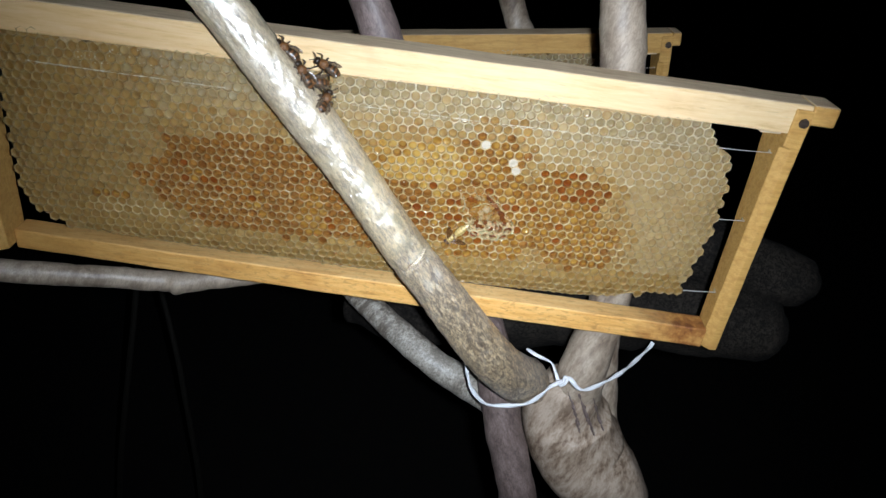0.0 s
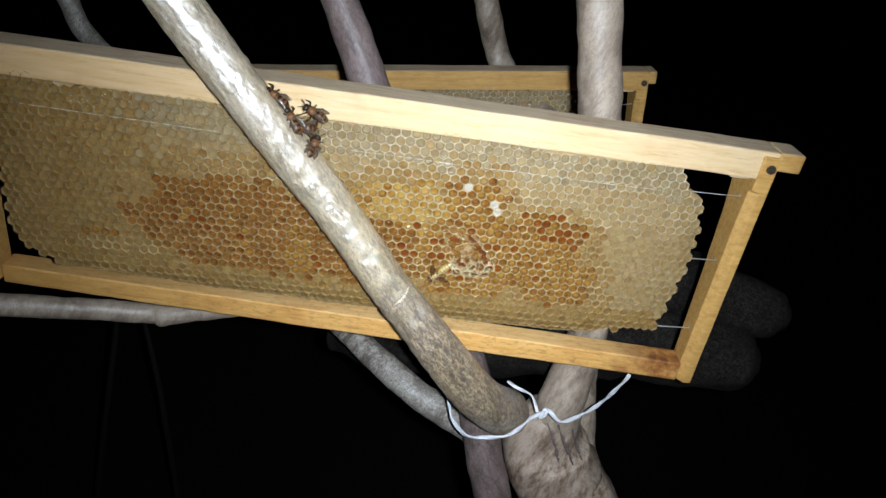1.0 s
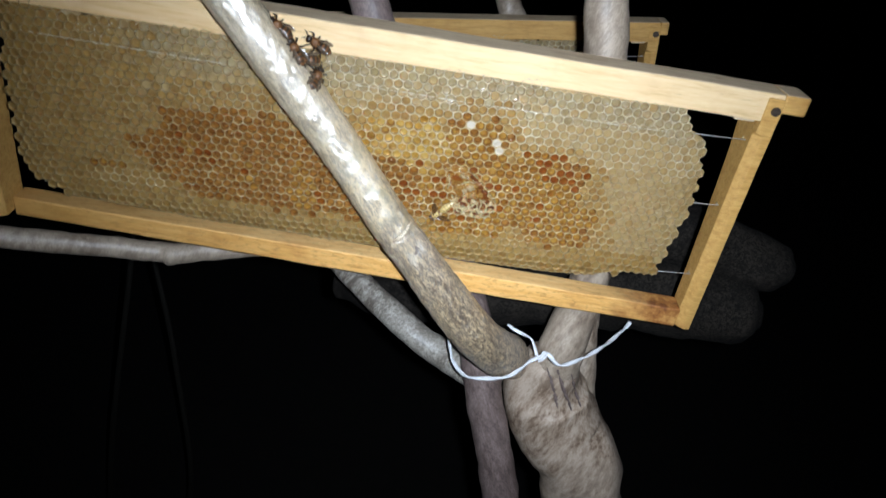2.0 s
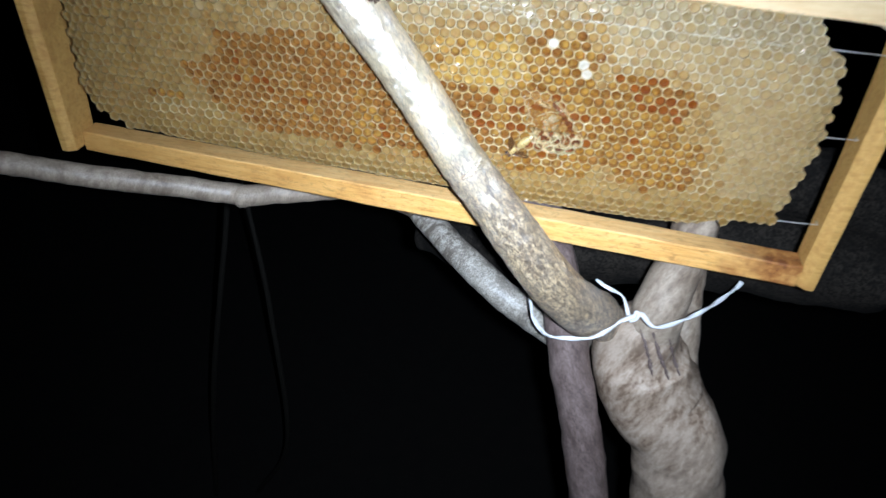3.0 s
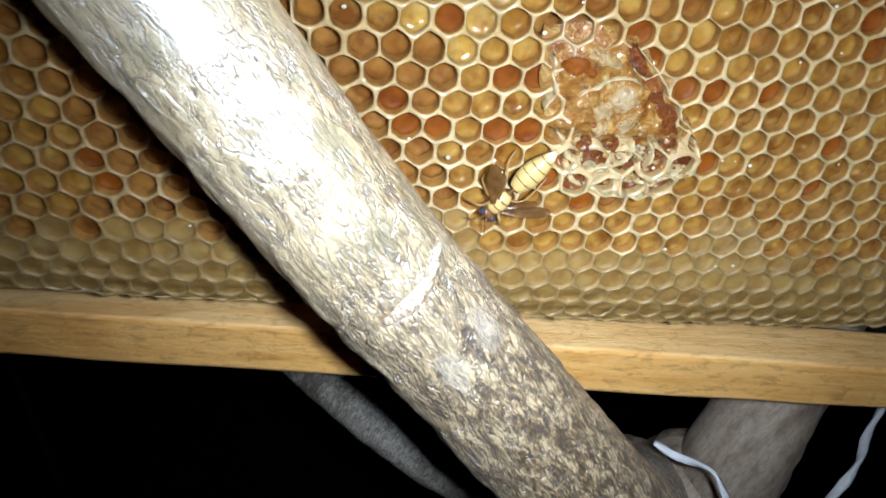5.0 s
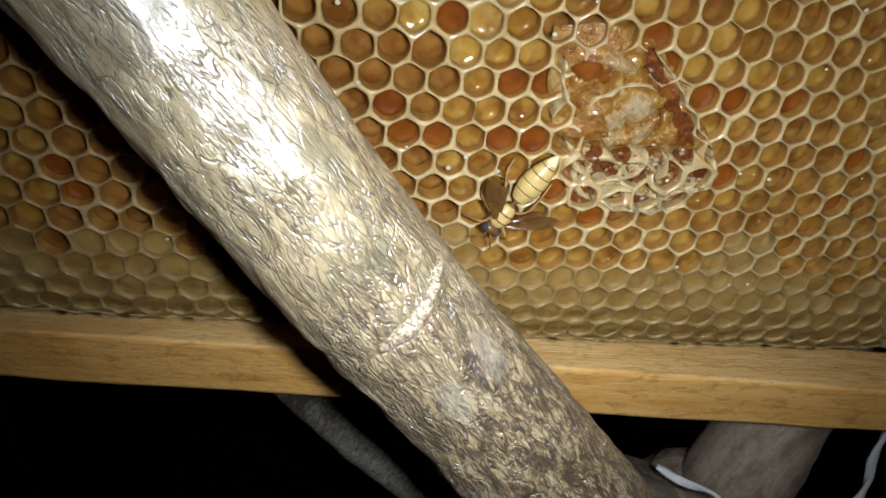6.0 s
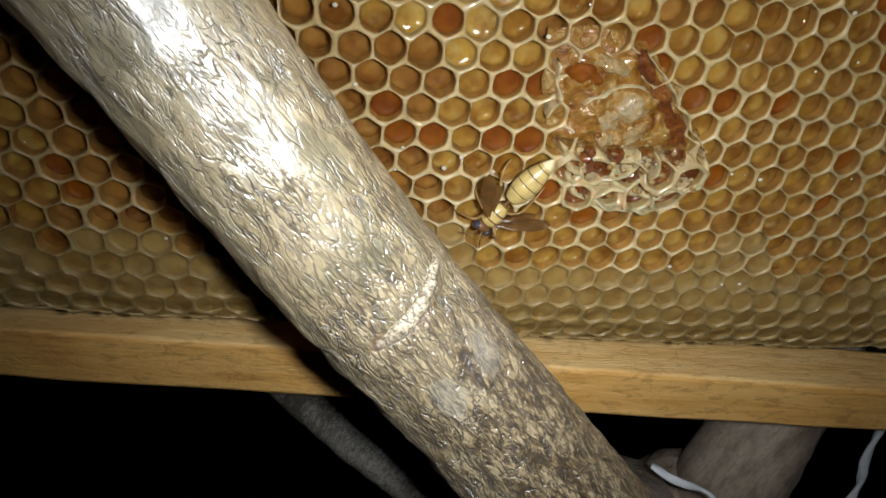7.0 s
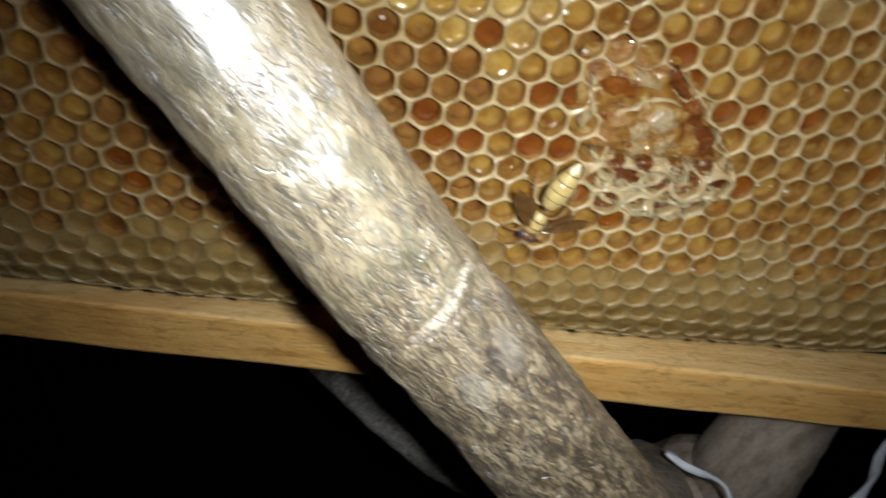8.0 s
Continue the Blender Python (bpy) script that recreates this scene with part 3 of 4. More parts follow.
def build_comb(parent, single):
    rnd = random.Random(4)
    verts, faces, mats, fills, shared = [], [], [], [], {}
    ct, st = math.cos(LATTICE_TURN), math.sin(LATTICE_TURN)

    def place(u, v):
        return LATTICE_AT[0] + ct * u - st * v, LATTICE_AT[1] + st * u + ct * v

    def corner(u, v):
        x, z = place(u, v)
        j = noise.noise_vector(Vector((round(u * 20000), round(v * 20000), 7.3)) * 0.037)
        w = noise.noise_vector(Vector((x * 60, z * 60, 1)))
        x, z = x + 0.00060 * j[0] + 0.0006 * w[0], z + 0.00060 * j[1] + 0.0006 * w[1]
        return x, max(z, bottom(x) + 0.0004 * j[0]), 0.00034 * j[2]

    for j in range(-14, 15):
        for i in range(-46, 34):
            u0, v0 = PITCH * (i + 0.5 * (j % 2)), ROW * j
            x0, z0 = place(u0, v0)
            if not inside(x0, z0 + (0.0018 if z0 < 0.03 else 0.0), OUTLINE):
                continue
            hurt = single and inside(x0, z0, TORN)
            wet = hurt and z0 < 0.0590 - 0.0030 * (x0 > 0.0765)
            if hurt and not wet and inside(TORN_MID[0] + (x0 - TORN_MID[0]) * 1.1, TORN_MID[1] + (z0 - TORN_MID[1]) * 1.1, TORN):
                continue
            hexa = [corner(u0 + PITCH / math.sqrt(3) * math.cos(radians(30 + 60 * k)), v0 + PITCH / math.sqrt(3) * math.sin(radians(30 + 60 * k))) for k in range(6)]
            a, sort = amber(x0, z0)
            low = max(0.0, 1 - (z0 - 0.0155) / 0.024)
            r = rnd.random()
            key = (i, j)
            tone = noise.noise(Vector((x0 * 55, z0 * 55, 9))) + 0.25 * (rnd.random() - 0.5)
            if wet:
                kind, depth = 12, rnd.uniform(0.0012, 0.0030)
                hexa = [(x + rnd.uniform(-0.0005, 0.0005), z + rnd.uniform(-0.0005, 0.0005), dy + rnd.uniform(-0.0019, 0.0006)) for x, z, dy in hexa]
            elif key in ORANGE:
                kind, depth = 6, rnd.uniform(0.0016, 0.0028)
            elif key in HOLLOW:
                kind, depth = 7, rnd.uniform(0.0050, 0.0065)
            elif key in WHITE:
                kind, depth = 10, 0.0004
            elif sort == "smear" and a > 0.2:
                kind, depth = 14, rnd.uniform(0.0006, 0.0012)
            elif a + 0.18 * (r - 0.5) > 0.16 and z0 > 0.0365 - 0.004 * r:
                # clusters of one colour, with a few odd cells
                if sort == "gold":
                    kind = 5 if tone > -0.25 else 4
                elif sort == "brown":
                    kind = 7 if tone < 0.30 else 6 if r > 0.90 else 4
                elif sort == "orange":
                    kind = 6 if r > 0.55 else 7 if tone < -0.2 else 4
                elif sort == "mixed":
                    kind = 7 if r > 0.62 else 4
                else:
                    kind = 6 if r > 0.965 else 7 if tone < -0.38 else 4
                depth = {4: rnd.uniform(0.0026, 0.0040), 5: rnd.uniform(0.0014, 0.0024), 6: rnd.uniform(0.0022, 0.0036), 7: rnd.uniform(0.0036, 0.0056)}[kind]
            elif z0 < 0.035 + 0.004 * r or x0 < -0.105 - 0.03 * r:
                kind, depth = 14, rnd.uniform(0.0009, 0.0018)
            elif a > -0.22 - 0.25 * rnd.random():
                kind, depth = 13, rnd.uniform(0.0014, 0.0026)
            elif z0 > 0.114 and r < 0.8:
                kind, depth = 9, rnd.uniform(0.0012, 0.0022)
            else:
                kind, depth = 8, rnd.uniform(0.0008, 0.0016)
            depth *= 0.72 * (1 - 0.88 * min(1.0, low))
            inner = 2 if kind in (4, 6, 7) else 3
            wall = 0.80 if wet else 0.905 + rnd.uniform(-0.045, 0.025) - 0.01 * (a < 0) - 0.035 * (sort == "gold" and a > 0.2)
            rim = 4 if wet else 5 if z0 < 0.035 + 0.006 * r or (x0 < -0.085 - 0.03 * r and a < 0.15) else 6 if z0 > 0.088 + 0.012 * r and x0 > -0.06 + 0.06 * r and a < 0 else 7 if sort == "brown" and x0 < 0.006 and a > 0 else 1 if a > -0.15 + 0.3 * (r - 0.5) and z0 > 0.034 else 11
            cx = sum(h[0] for h in hexa) / 6
            cz = sum(h[1] for h in hexa) / 6
            edge = []
            for k in range(6):
                p, q = hexa[k], hexa[(k + 1) % 6]
                edge += [tuple((m * (3 - w) + n * w) / 3 for m, n in zip(p, q)) for w in range(3)]
            mean = sum(math.hypot(x - cx, z - cz) for x, z, _ in edge) / 18
            shift = rnd.gauss(0, 0.00010), rnd.gauss(0, 0.00010)
            slope = rnd.gauss(0, 0.05), rnd.gauss(0, 0.05)
            # crest, lip, throat and the wall down to the floor: (share of the way from the crest to the bore, bore's width, depth)
            steps = ((0.0, 1.0, 0.0), (0.45, 1.0, 0.00004), (0.9, 1.0, 0.00018), (1.0, 0.985, 0.00045), (1.0, 0.965, 0.00045 + depth * 0.35), (1.0, 0.925, 0.00045 + depth * 0.75), (1.0, 0.83, 0.00045 + depth * 0.97), (1.0, 0.52, 0.00045 + depth * 1.04))
            steps = [(way, wide, dep - 0.00045 * 0.7 * min(1.0, low) * (dep > 0.0004)) for way, wide, dep in steps]
            rings = [[] for _ in steps]
            for x, z, dy in edge:
                dx, dz = x - cx, z - cz
                far = math.hypot(dx, dz)
                bore = wall * (0.26 + 0.74 * mean / far) * (1.0 + 0.055 * noise.noise(Vector((x * 900, z * 900, key[0] * 3.1 + key[1]))))
                y = face_y(x, z) + dy + 0.00022 * noise.noise(Vector((x * 1100, z * 1100, 4)))
                for ring, (way, wide, dep) in zip(rings, steps):
                    sc = 1.0 + way * (bore * wide - 1.0)
                    ring.append((cx + dx * sc + way * shift[0], y + dep, cz + dz * sc + way * shift[1]))
            # the wax is one connected body; each filling is a piece of its own
            ids = []
            for n2, ring in enumerate(rings[:6]):
                row = []
                for co in ring:
                    mark = (round(co[0] * 50000), round(co[2] * 50000)) if n2 == 0 else None
                    if mark is None or mark not in shared:
                        verts.append(co)
                        if mark:
                            shared[mark] = len(verts) - 1
                    row.append(shared[mark] if mark else len(verts) - 1)
                ids.append(row)
            for k in range(18):
                l = (k + 1) % 18
                for n2, m2 in enumerate((rim, rim, rim, inner if kind != 10 else 10, inner if kind != 10 else 10)):
                    faces.append((ids[n2][k], ids[n2][l], ids[n2 + 1][l], ids[n2 + 1][k]))
                    mats.append(m2)
            mid = sum(p[1] for p in rings[7]) / 18
            bowl = rings[5] + rings[6] + rings[7] + [(cx + shift[0] * 3, mid + 0.00005, cz + shift[1] * 3)]
            bowl = bowl[:18] + [(x, y + slope[0] * (x - cx) + slope[1] * (z - cz), z) for x, y, z in bowl[18:]]
            sides = [(o + k, o + (k + 1) % 18, o + 18 + (k + 1) % 18, o + 18 + k) for o in (0, 18) for k in range(18)] + [(36 + k, 36 + (k + 1) % 18, 54) for k in range(18)]
            fills.append((math.hypot(cx - 0.055, cz - 0.062), bowl, sides, kind))
    # the skirt from the outermost rims to the body of the comb
    open_edges = {}
    for f in faces:
        for p, q in zip(f, f[1:] + f[:1]):
            mark = (min(p, q), max(p, q))
            open_edges[mark] = None if mark in open_edges else (p, q)
    rims = set(shared.values())
    skirt = {}
    for pair in open_edges.values():
        if pair and pair[0] in rims and pair[1] in rims:
            for v in pair:
                if v not in skirt:
                    x, y, z = verts[v]
                    skirt[v] = len(verts)
                    verts.append((x * 0.997, 0.014, 0.0785 + (z - 0.0785) * (1.03 if z < 0.03 else 0.985)))
            faces.append((pair[1], pair[0], skirt[pair[0]], skirt[pair[1]]))
            mats.append(11)
    # the closed back and the cut edge of the comb
    b = len(verts)
    n = len(OUTLINE)
    verts += [(x * 0.99, 0.009, 0.0785 + (z - 0.0785) * 0.97) for x, z in OUTLINE] + [(x * 0.99, 0.020, 0.0785 + (z - 0.0785) * 0.97) for x, z in OUTLINE]
    faces += [tuple(range(b, b + n)), tuple(reversed(range(b + n, b + 2 * n)))]
    faces += [(b + k, b + n + k, b + n + (k + 1) % n, b + (k + 1) % n) for k in range(n)]
    mats += [0] * (n + 2)
    comb = part("comb", (verts, faces, mats), [WAX_BACK, WAX_RIM, WAX_WALL, WAX_PALE, WET_WAX, WAX_RIM_EDGE_DIMMED, WAX_RIM_WHITE, WAX_RIM_LEFT_DIMMED, WAX_PALE, WAX_PALE, FILL_CAP, WAX_RIM_PALE], parent, "cream wax comb with amber and pale filled cells")
    kinds = {4: FILL_AMBER, 5: FILL_GOLD, 6: FILL_ORANGE, 7: FILL_BROWN, 8: FILL_PALE, 9: FILL_CLEAR, 10: FILL_CAP, 12: FILL_RED, 13: FILL_TAN, 14: FILL_DULL}
    fills.sort(key=lambda f: f[0])
    for _, bowl, sides, kind in fills[:single]:
        part("cell_filling", (bowl, sides), kinds[kind], comb)
    verts, faces, mats, slots = [], [], [], sorted(kinds)
    for _, bowl, sides, kind in fills[single:]:
        b = len(verts)
        verts += bowl
        faces += [tuple(b + v for v in f) for f in sides]
        mats += [slots.index(kind)] * len(sides)
    part("cell_filling", (verts, faces, mats), [kinds[k] for k in slots], comb, "amber and pale fillings of many cells", "stuff")
    return comb


def side_bar(levels, inner, outer, cut):
    """A side bar lofted over (height, front, back) rows, with the inner front corner cut to an edge below the shoulder."""
    sections = []
    for z, front, back in levels:
        c = cut if z < 0.126 else 0.0004
        sections.append([(outer, front, z), (outer, back, z), (inner, back, z), (inner, front + c, z), (inner + (outer - inner) * (0.5 if c > 0.001 else 0.05), front, z)])
    verts, faces, m = [], [], 5
    for row in sections:
        for k in range(m):
            verts.append(Vector(row[k]) + Vector(noise.noise_vector(Vector(row[k]) * 45 + Vector((5, k, 0)))) * 0.0003)
    for i in range(len(sections) - 1):
        for k in range(m):
            l = (k + 1) % m
            faces.append((i * m + k, i * m + l, (i + 1) * m + l, (i + 1) * m + k))
    faces += [tuple(reversed(range(m))), tuple(range(len(verts) - m, len(verts)))]
    bm = bmesh.new()
    made = [bm.verts.new(v) for v in verts]
    for f in faces:
        bm.faces.new([made[v] for v in f])
    bmesh.ops.recalc_face_normals(bm, faces=bm.faces)
    sharp = [e for e in bm.edges if e.calc_face_angle(0) > 0.3]
    bmesh.ops.bevel(bm, geom=sharp, offset=0.0006, segments=2, affect="EDGES", profile=0.6)
    return bm


def second_on_top(bm):
    """The upper faces take the second material."""
    for f in bm.faces:
        f.material_index = 1 if f.normal.z > 0.6 else 0
    return bm


def levels(rows, count=24):
    """Rows of (height, front, back) filled in between."""
    out = []
    for (z0, a0, b0), (z1, a1, b1) in zip(rows, rows[1:]):
        n = max(1, round(count * (z1 - z0) / 0.16))
        out += [(z0 + (z1 - z0) * k / n, a0 + (a1 - a0) * k / n, b0 + (b1 - b0) * k / n) for k in range(n)]
    return out + [rows[-1]]


def build_hive_frame(m, label, single, lug=0.2415):
    f = thing("hive_frame", m, label, "hive frame", "hive frames in the tree")
    part("top_bar", second_on_top(beam(-0.2276, 0.2276, 0.0, 0.0200, 0.1335, 0.1500, cuts=40, seed=1)), [PINE if single else PINE_OLD, PINE_TOP], f, "" if not single else "pale pine bar with a spotted upper side of lightened colour")
    part("lug", second_on_top(beam(0.2277, lug, 0.0002, 0.0198, 0.1392, 0.1500, cuts=4, seed=2)), [PINE_OLD, PINE_TOP], f)
    part("lug", second_on_top(beam(-0.2415, -0.2277, 0.0002, 0.0198, 0.1392, 0.1500, cuts=4, seed=3)), [PINE_OLD, PINE_TOP], f)
    part("bottom_bar", second_on_top(beam(-0.2160, 0.2182, 0.0110, 0.0262, -0.0118, 0.002, cuts=40, seed=4, skew=-0.048, rise=0.004)), [PINE_ROUGH, PINE_STAINED], f, "orange rough-sawn bar with a smooth upper side")
    part("side_bar", side_bar(levels([(-0.0118, -0.001, 0.0165), (0.004, -0.001, 0.0170), (0.047, -0.001, 0.019), (0.102, -0.001, 0.0230), (0.125, -0.001, 0.0270), (0.1272, -0.001, 0.0270), (0.1330, -0.001, 0.0265), (0.1332, -0.0012, 0.0040), (0.1474, -0.0012, 0.0040)]), 0.2184, 0.2276, 0.0045), PINE_OLD, f)
    part("side_bar", side_bar(levels([(-0.0075, 0.0110, 0.0345), (0.05, 0.0065, 0.0345), (0.125, 0.0000, 0.0340), (0.1272, 0.0, 0.0340), (0.1330, 0.0, 0.0335), (0.1332, -0.0012, 0.0040), (0.1474, -0.0012, 0.0040)]), -0.2162, -0.2245, 0.003), PINE_OLD, f)
    part("splinter", beam(0.2060, 0.2172, 0.004, 0.012, 0.1312, 0.1333, 0.0004, 0.0004, 4, 9), PINE_TOP, f, "dark splinter under the bar's end")
    for z in (0.119, 0.076, 0.0255):
        part("wire", tube([(-0.186, 0.008, z), (-0.10, 0.008, z), (0.0, 0.008, z - 0.001), (0.197, 0.006, z), (0.2178, 0.011, z)], [0.00026] * 5, 40, 6), STEEL, f, "thin steel frame wire")
        part("wire_tack", blob([((0.2182, 0.011, z), (0.0006, 0.0010, 0.0010), 0)], 10, 8), WAX_RIM, f, "pale plug where the wire enters the bar")
    for x, z in ((0.2240, 0.1405), (-0.2220, 0.1405)):
        bm = bmesh.new()
        bmesh.ops.create_cone(bm, segments=14, radius1=0.0027, radius2=0.0024, depth=0.0016, cap_ends=True, matrix=pose(x, -0.0018, z, 90, 0, 0))
        part("nail", bm, NAIL, f, "rusty nail head")
    comb = build_comb(f, single)
    if single:
        for x0, x1 in ((-0.182, -0.075), (-0.012, 0.060), (0.064, 0.108), (0.113, 0.170)):
            pts = [(x0 + (x1 - x0) * k / 8, face_y(x0 + (x1 - x0) * k / 8, 0.119) - 0.0001, 0.1195 - 0.0012 * math.sin(math.pi * (x0 + (x1 - x0) * k / 8 + 0.18) / 0.36)) for k in range(9)]
            part("wax_seam", tube(pts, [0.0001] + [0.00020] * 7 + [0.0001], 120, 8, knobbly(0.00042, 260)), WAX_SEAM, comb, "glossy wax seam over the buried wire")
        # pale glossy beads, added only so that the wax sparkles
        rnd, pieces = random.Random(31), []
        for _ in range(110):
            x, z = (rnd.gauss(-0.135, 0.018), rnd.gauss(0.127, 0.0025)) if rnd.random() < 0.2 else (rnd.uniform(0.02, 0.185), rnd.uniform(0.045, 0.131)) if rnd.random() < 0.6 else (rnd.uniform(-0.15, 0.15), rnd.uniform(0.03, 0.12))
            if not inside(x, z, TORN):
                r = rnd.uniform(0.00018, 0.00042)
                pieces.append(((x, face_y(x, z) - 0.0001, z), (r * 1.2, r * 0.7, r), 0))
        part("droplet", blob(pieces, 8, 6), WAX_SEAM, comb, "tiny glossy beads added on the wax rims for glints", "stuff")
    return f


MAIN = build_hive_frame(pose(0, 0, 1.0), "pine hive frame with drawn honeycomb wedged against a limb", 300)
build_hive_frame(pose(0.0185, 0.237, 0.9475, 0, -8.1, 0), "orange-brown pine hive frame with comb, tilted behind the other one", 0, 0.2345)

# ---- white tie round the fork ----
def build_tie():
    tie = thing("tie", pose(0.137, 0.001, 0.950), "white plastic tie looped round the fork of the tree", "tie")
    at = (0.137, 0.001, 0.950)
    k = dict(shift=at)
    def flat(q, s, ang):
        return 0.00042 * math.cos(2 * (ang - 150 * s)) + 0.0003 * noise.noise(q * 260)

    part("loop", tube([(0.100, 0.050, 0.925), (0.082, 0.036, 0.932), (0.0761, 0.020, 0.9387), (0.0793, 0.005, 0.9316), (0.0879, -0.008, 0.9300), (0.0987, -0.0125, 0.9332), (0.1138, -0.0125, 0.9366),
                       (0.1245, -0.006, 0.9398), (0.1312, 0.0, 0.9432), (0.1380, 0.0, 0.9486)], [0.0011] * 10, 120, 10, flat, **k), TIE, tie)
    part("tail", tube([(0.1380, 0.0, 0.9486), (0.1420, 0.0, 0.9512), (0.1504, -0.004, 0.9465), (0.1642, 0.002, 0.9483), (0.1795, 0.012, 0.9524), (0.1908, 0.024, 0.9533), (0.2013, 0.034, 0.9579), (0.204, 0.037, 0.961)],
                      [0.0011] * 8, 90, 10, flat, **k), TIE, tie)
    part("loop", tube([(0.113, 0.014, 0.961), (0.1194, 0.010, 0.9597), (0.1294, 0.008, 0.9566), (0.1326, 0.004, 0.9531), (0.1345, 0.0, 0.9490)], [0.0009] * 5, 60, 8, flat, **k), TIE, tie)
    part("knot", tube([(0.1362, -0.003, 0.9470), (0.1385, -0.004, 0.9500), (0.1400, -0.002, 0.9525), (0.1382, -0.001, 0.9530), (0.1372, -0.003, 0.9500)], [0.0010] * 5, 40, 10, knobbly(0.0002, 260), **k), TIE, tie, "grey-white twisted knot")


build_tie()


# ---- dark logs behind the tree ----
def build_logs():
    for nodes, radii in (([(-0.02, 0.172, 0.862), (0.02, 0.162, 0.876), (0.10, 0.142, 0.900), (0.24, 0.112, 0.942), (0.310, 0.094, 0.946), (0.327, 0.090, 0.948)], [0.010, 0.028, 0.034, 0.034, 0.028, 0.012]),
                         ([(0.02, 0.188, 0.970), (0.16, 0.152, 0.985), (0.26, 0.125, 0.990), (0.325, 0.106, 0.984), (0.340, 0.102, 0.982)], [0.026, 0.028, 0.028, 0.022, 0.010])):
        at = nodes[2]
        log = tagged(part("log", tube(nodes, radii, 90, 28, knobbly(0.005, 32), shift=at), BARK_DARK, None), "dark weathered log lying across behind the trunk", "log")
        log.location = at


build_logs()


# ---- torn and dripping spot of the comb ----
def mess_material(name, stops, relief=1.0, sub=0.5, clear=0.0):
    n = Nodes(name)
    f = n.noise(260.0, 5.0, 0.65, None, 1.2)
    col = n.ramp(f, stops)
    n.bump(n.noise(620.0, 3.0, 0.6, None, 0.8), relief, 0.0009)
    return n.set(col, 0.12, Coat_Weight=1.0, Coat_Roughness=0.03, IOR=1.5, Transmission_Weight=clear, Specular_IOR_Level=0.8, Subsurface_Weight=sub, Subsurface_Radius=(0.004, 0.002, 0.0007), Subsurface_Scale=1.0)


MESS = mess_material("torn_honey", [(0.30, (0.12, 0.037, 0.005)), (0.44, (0.21, 0.087, 0.013)), (0.56, (0.275, 0.143, 0.030)), (0.74, (0.46, 0.33, 0.15))], 1.0, 0.3)
MESS_RED = mess_material("torn_red", [(0.30, (0.060, 0.014, 0.004)), (0.50, (0.13, 0.035, 0.007)), (0.68, (0.24, 0.09, 0.016))], 0.8, 0.2)
MESS_CLEAR = mess_material("torn_clear", [(0.32, (0.50, 0.27, 0.07)), (0.50, (0.66, 0.46, 0.20)), (0.68, (0.80, 0.66, 0.42))], 0.8, 0.0, 0.6)
DRIP = honey("honey_drip", (0.22, 0.065, 0.008), (0.38, 0.23, 0.06), 0.05, 1.0)


def torn_reach(ang):
    """Distance from the middle of the torn spot to its edge."""
    d = Vector((math.cos(ang), math.sin(ang)))
    best = 0.012
    for p, q in zip(TORN, TORN[1:] + TORN[:1]):
        a, e = Vector(p) - Vector(TORN_MID), Vector(q) - Vector(p)
        den = d.x * e.y - d.y * e.x
        if abs(den) > 1e-9:
            t, w = (a.x * e.y - a.y * e.x) / den, (a.x * d.y - a.y * d.x) / den
            if t > 0 and 0 <= w <= 1:
                best = t
    return best


def pool(name, x, z, rx, rz, turn, y, high, material, comb, label, rough=0.35):
    """A low uneven puddle of honey or wax lying on the torn spot."""
    verts, faces, around, rings = [(x, y - high, z)], [], 40, 9
    for i in range(1, rings + 1):
        for k in range(around):
            a = 2 * math.pi * k / around
            wob = 1 + rough * noise.noise(Vector((math.cos(a) * 1.6 + x * 900, math.sin(a) * 1.6, z * 900)))
            u, v = rx * math.cos(a) * wob * i / rings, rz * math.sin(a) * wob * i / rings
            p = Vector((x + u * math.cos(turn) - v * math.sin(turn), 0, z + u * math.sin(turn) + v * math.cos(turn)))
            s = i / rings
            p.y = y - high * math.sqrt(max(0.0, 1 - s ** 2)) + 0.0004 * noise.noise(p * 700) + 0.0014 * (s > 0.95)
            verts.append(p)
    faces = [(0, 1 + (k + 1) % around, 1 + k) for k in range(around)]
    for i in range(rings - 1):
        for k in range(around):
            a, b = 1 + i * around, 1 + (i + 1) * around
            faces.append((a + k, a + (k + 1) % around, b + (k + 1) % around, b + k))
    return part(name, (verts, faces), material, comb, label)


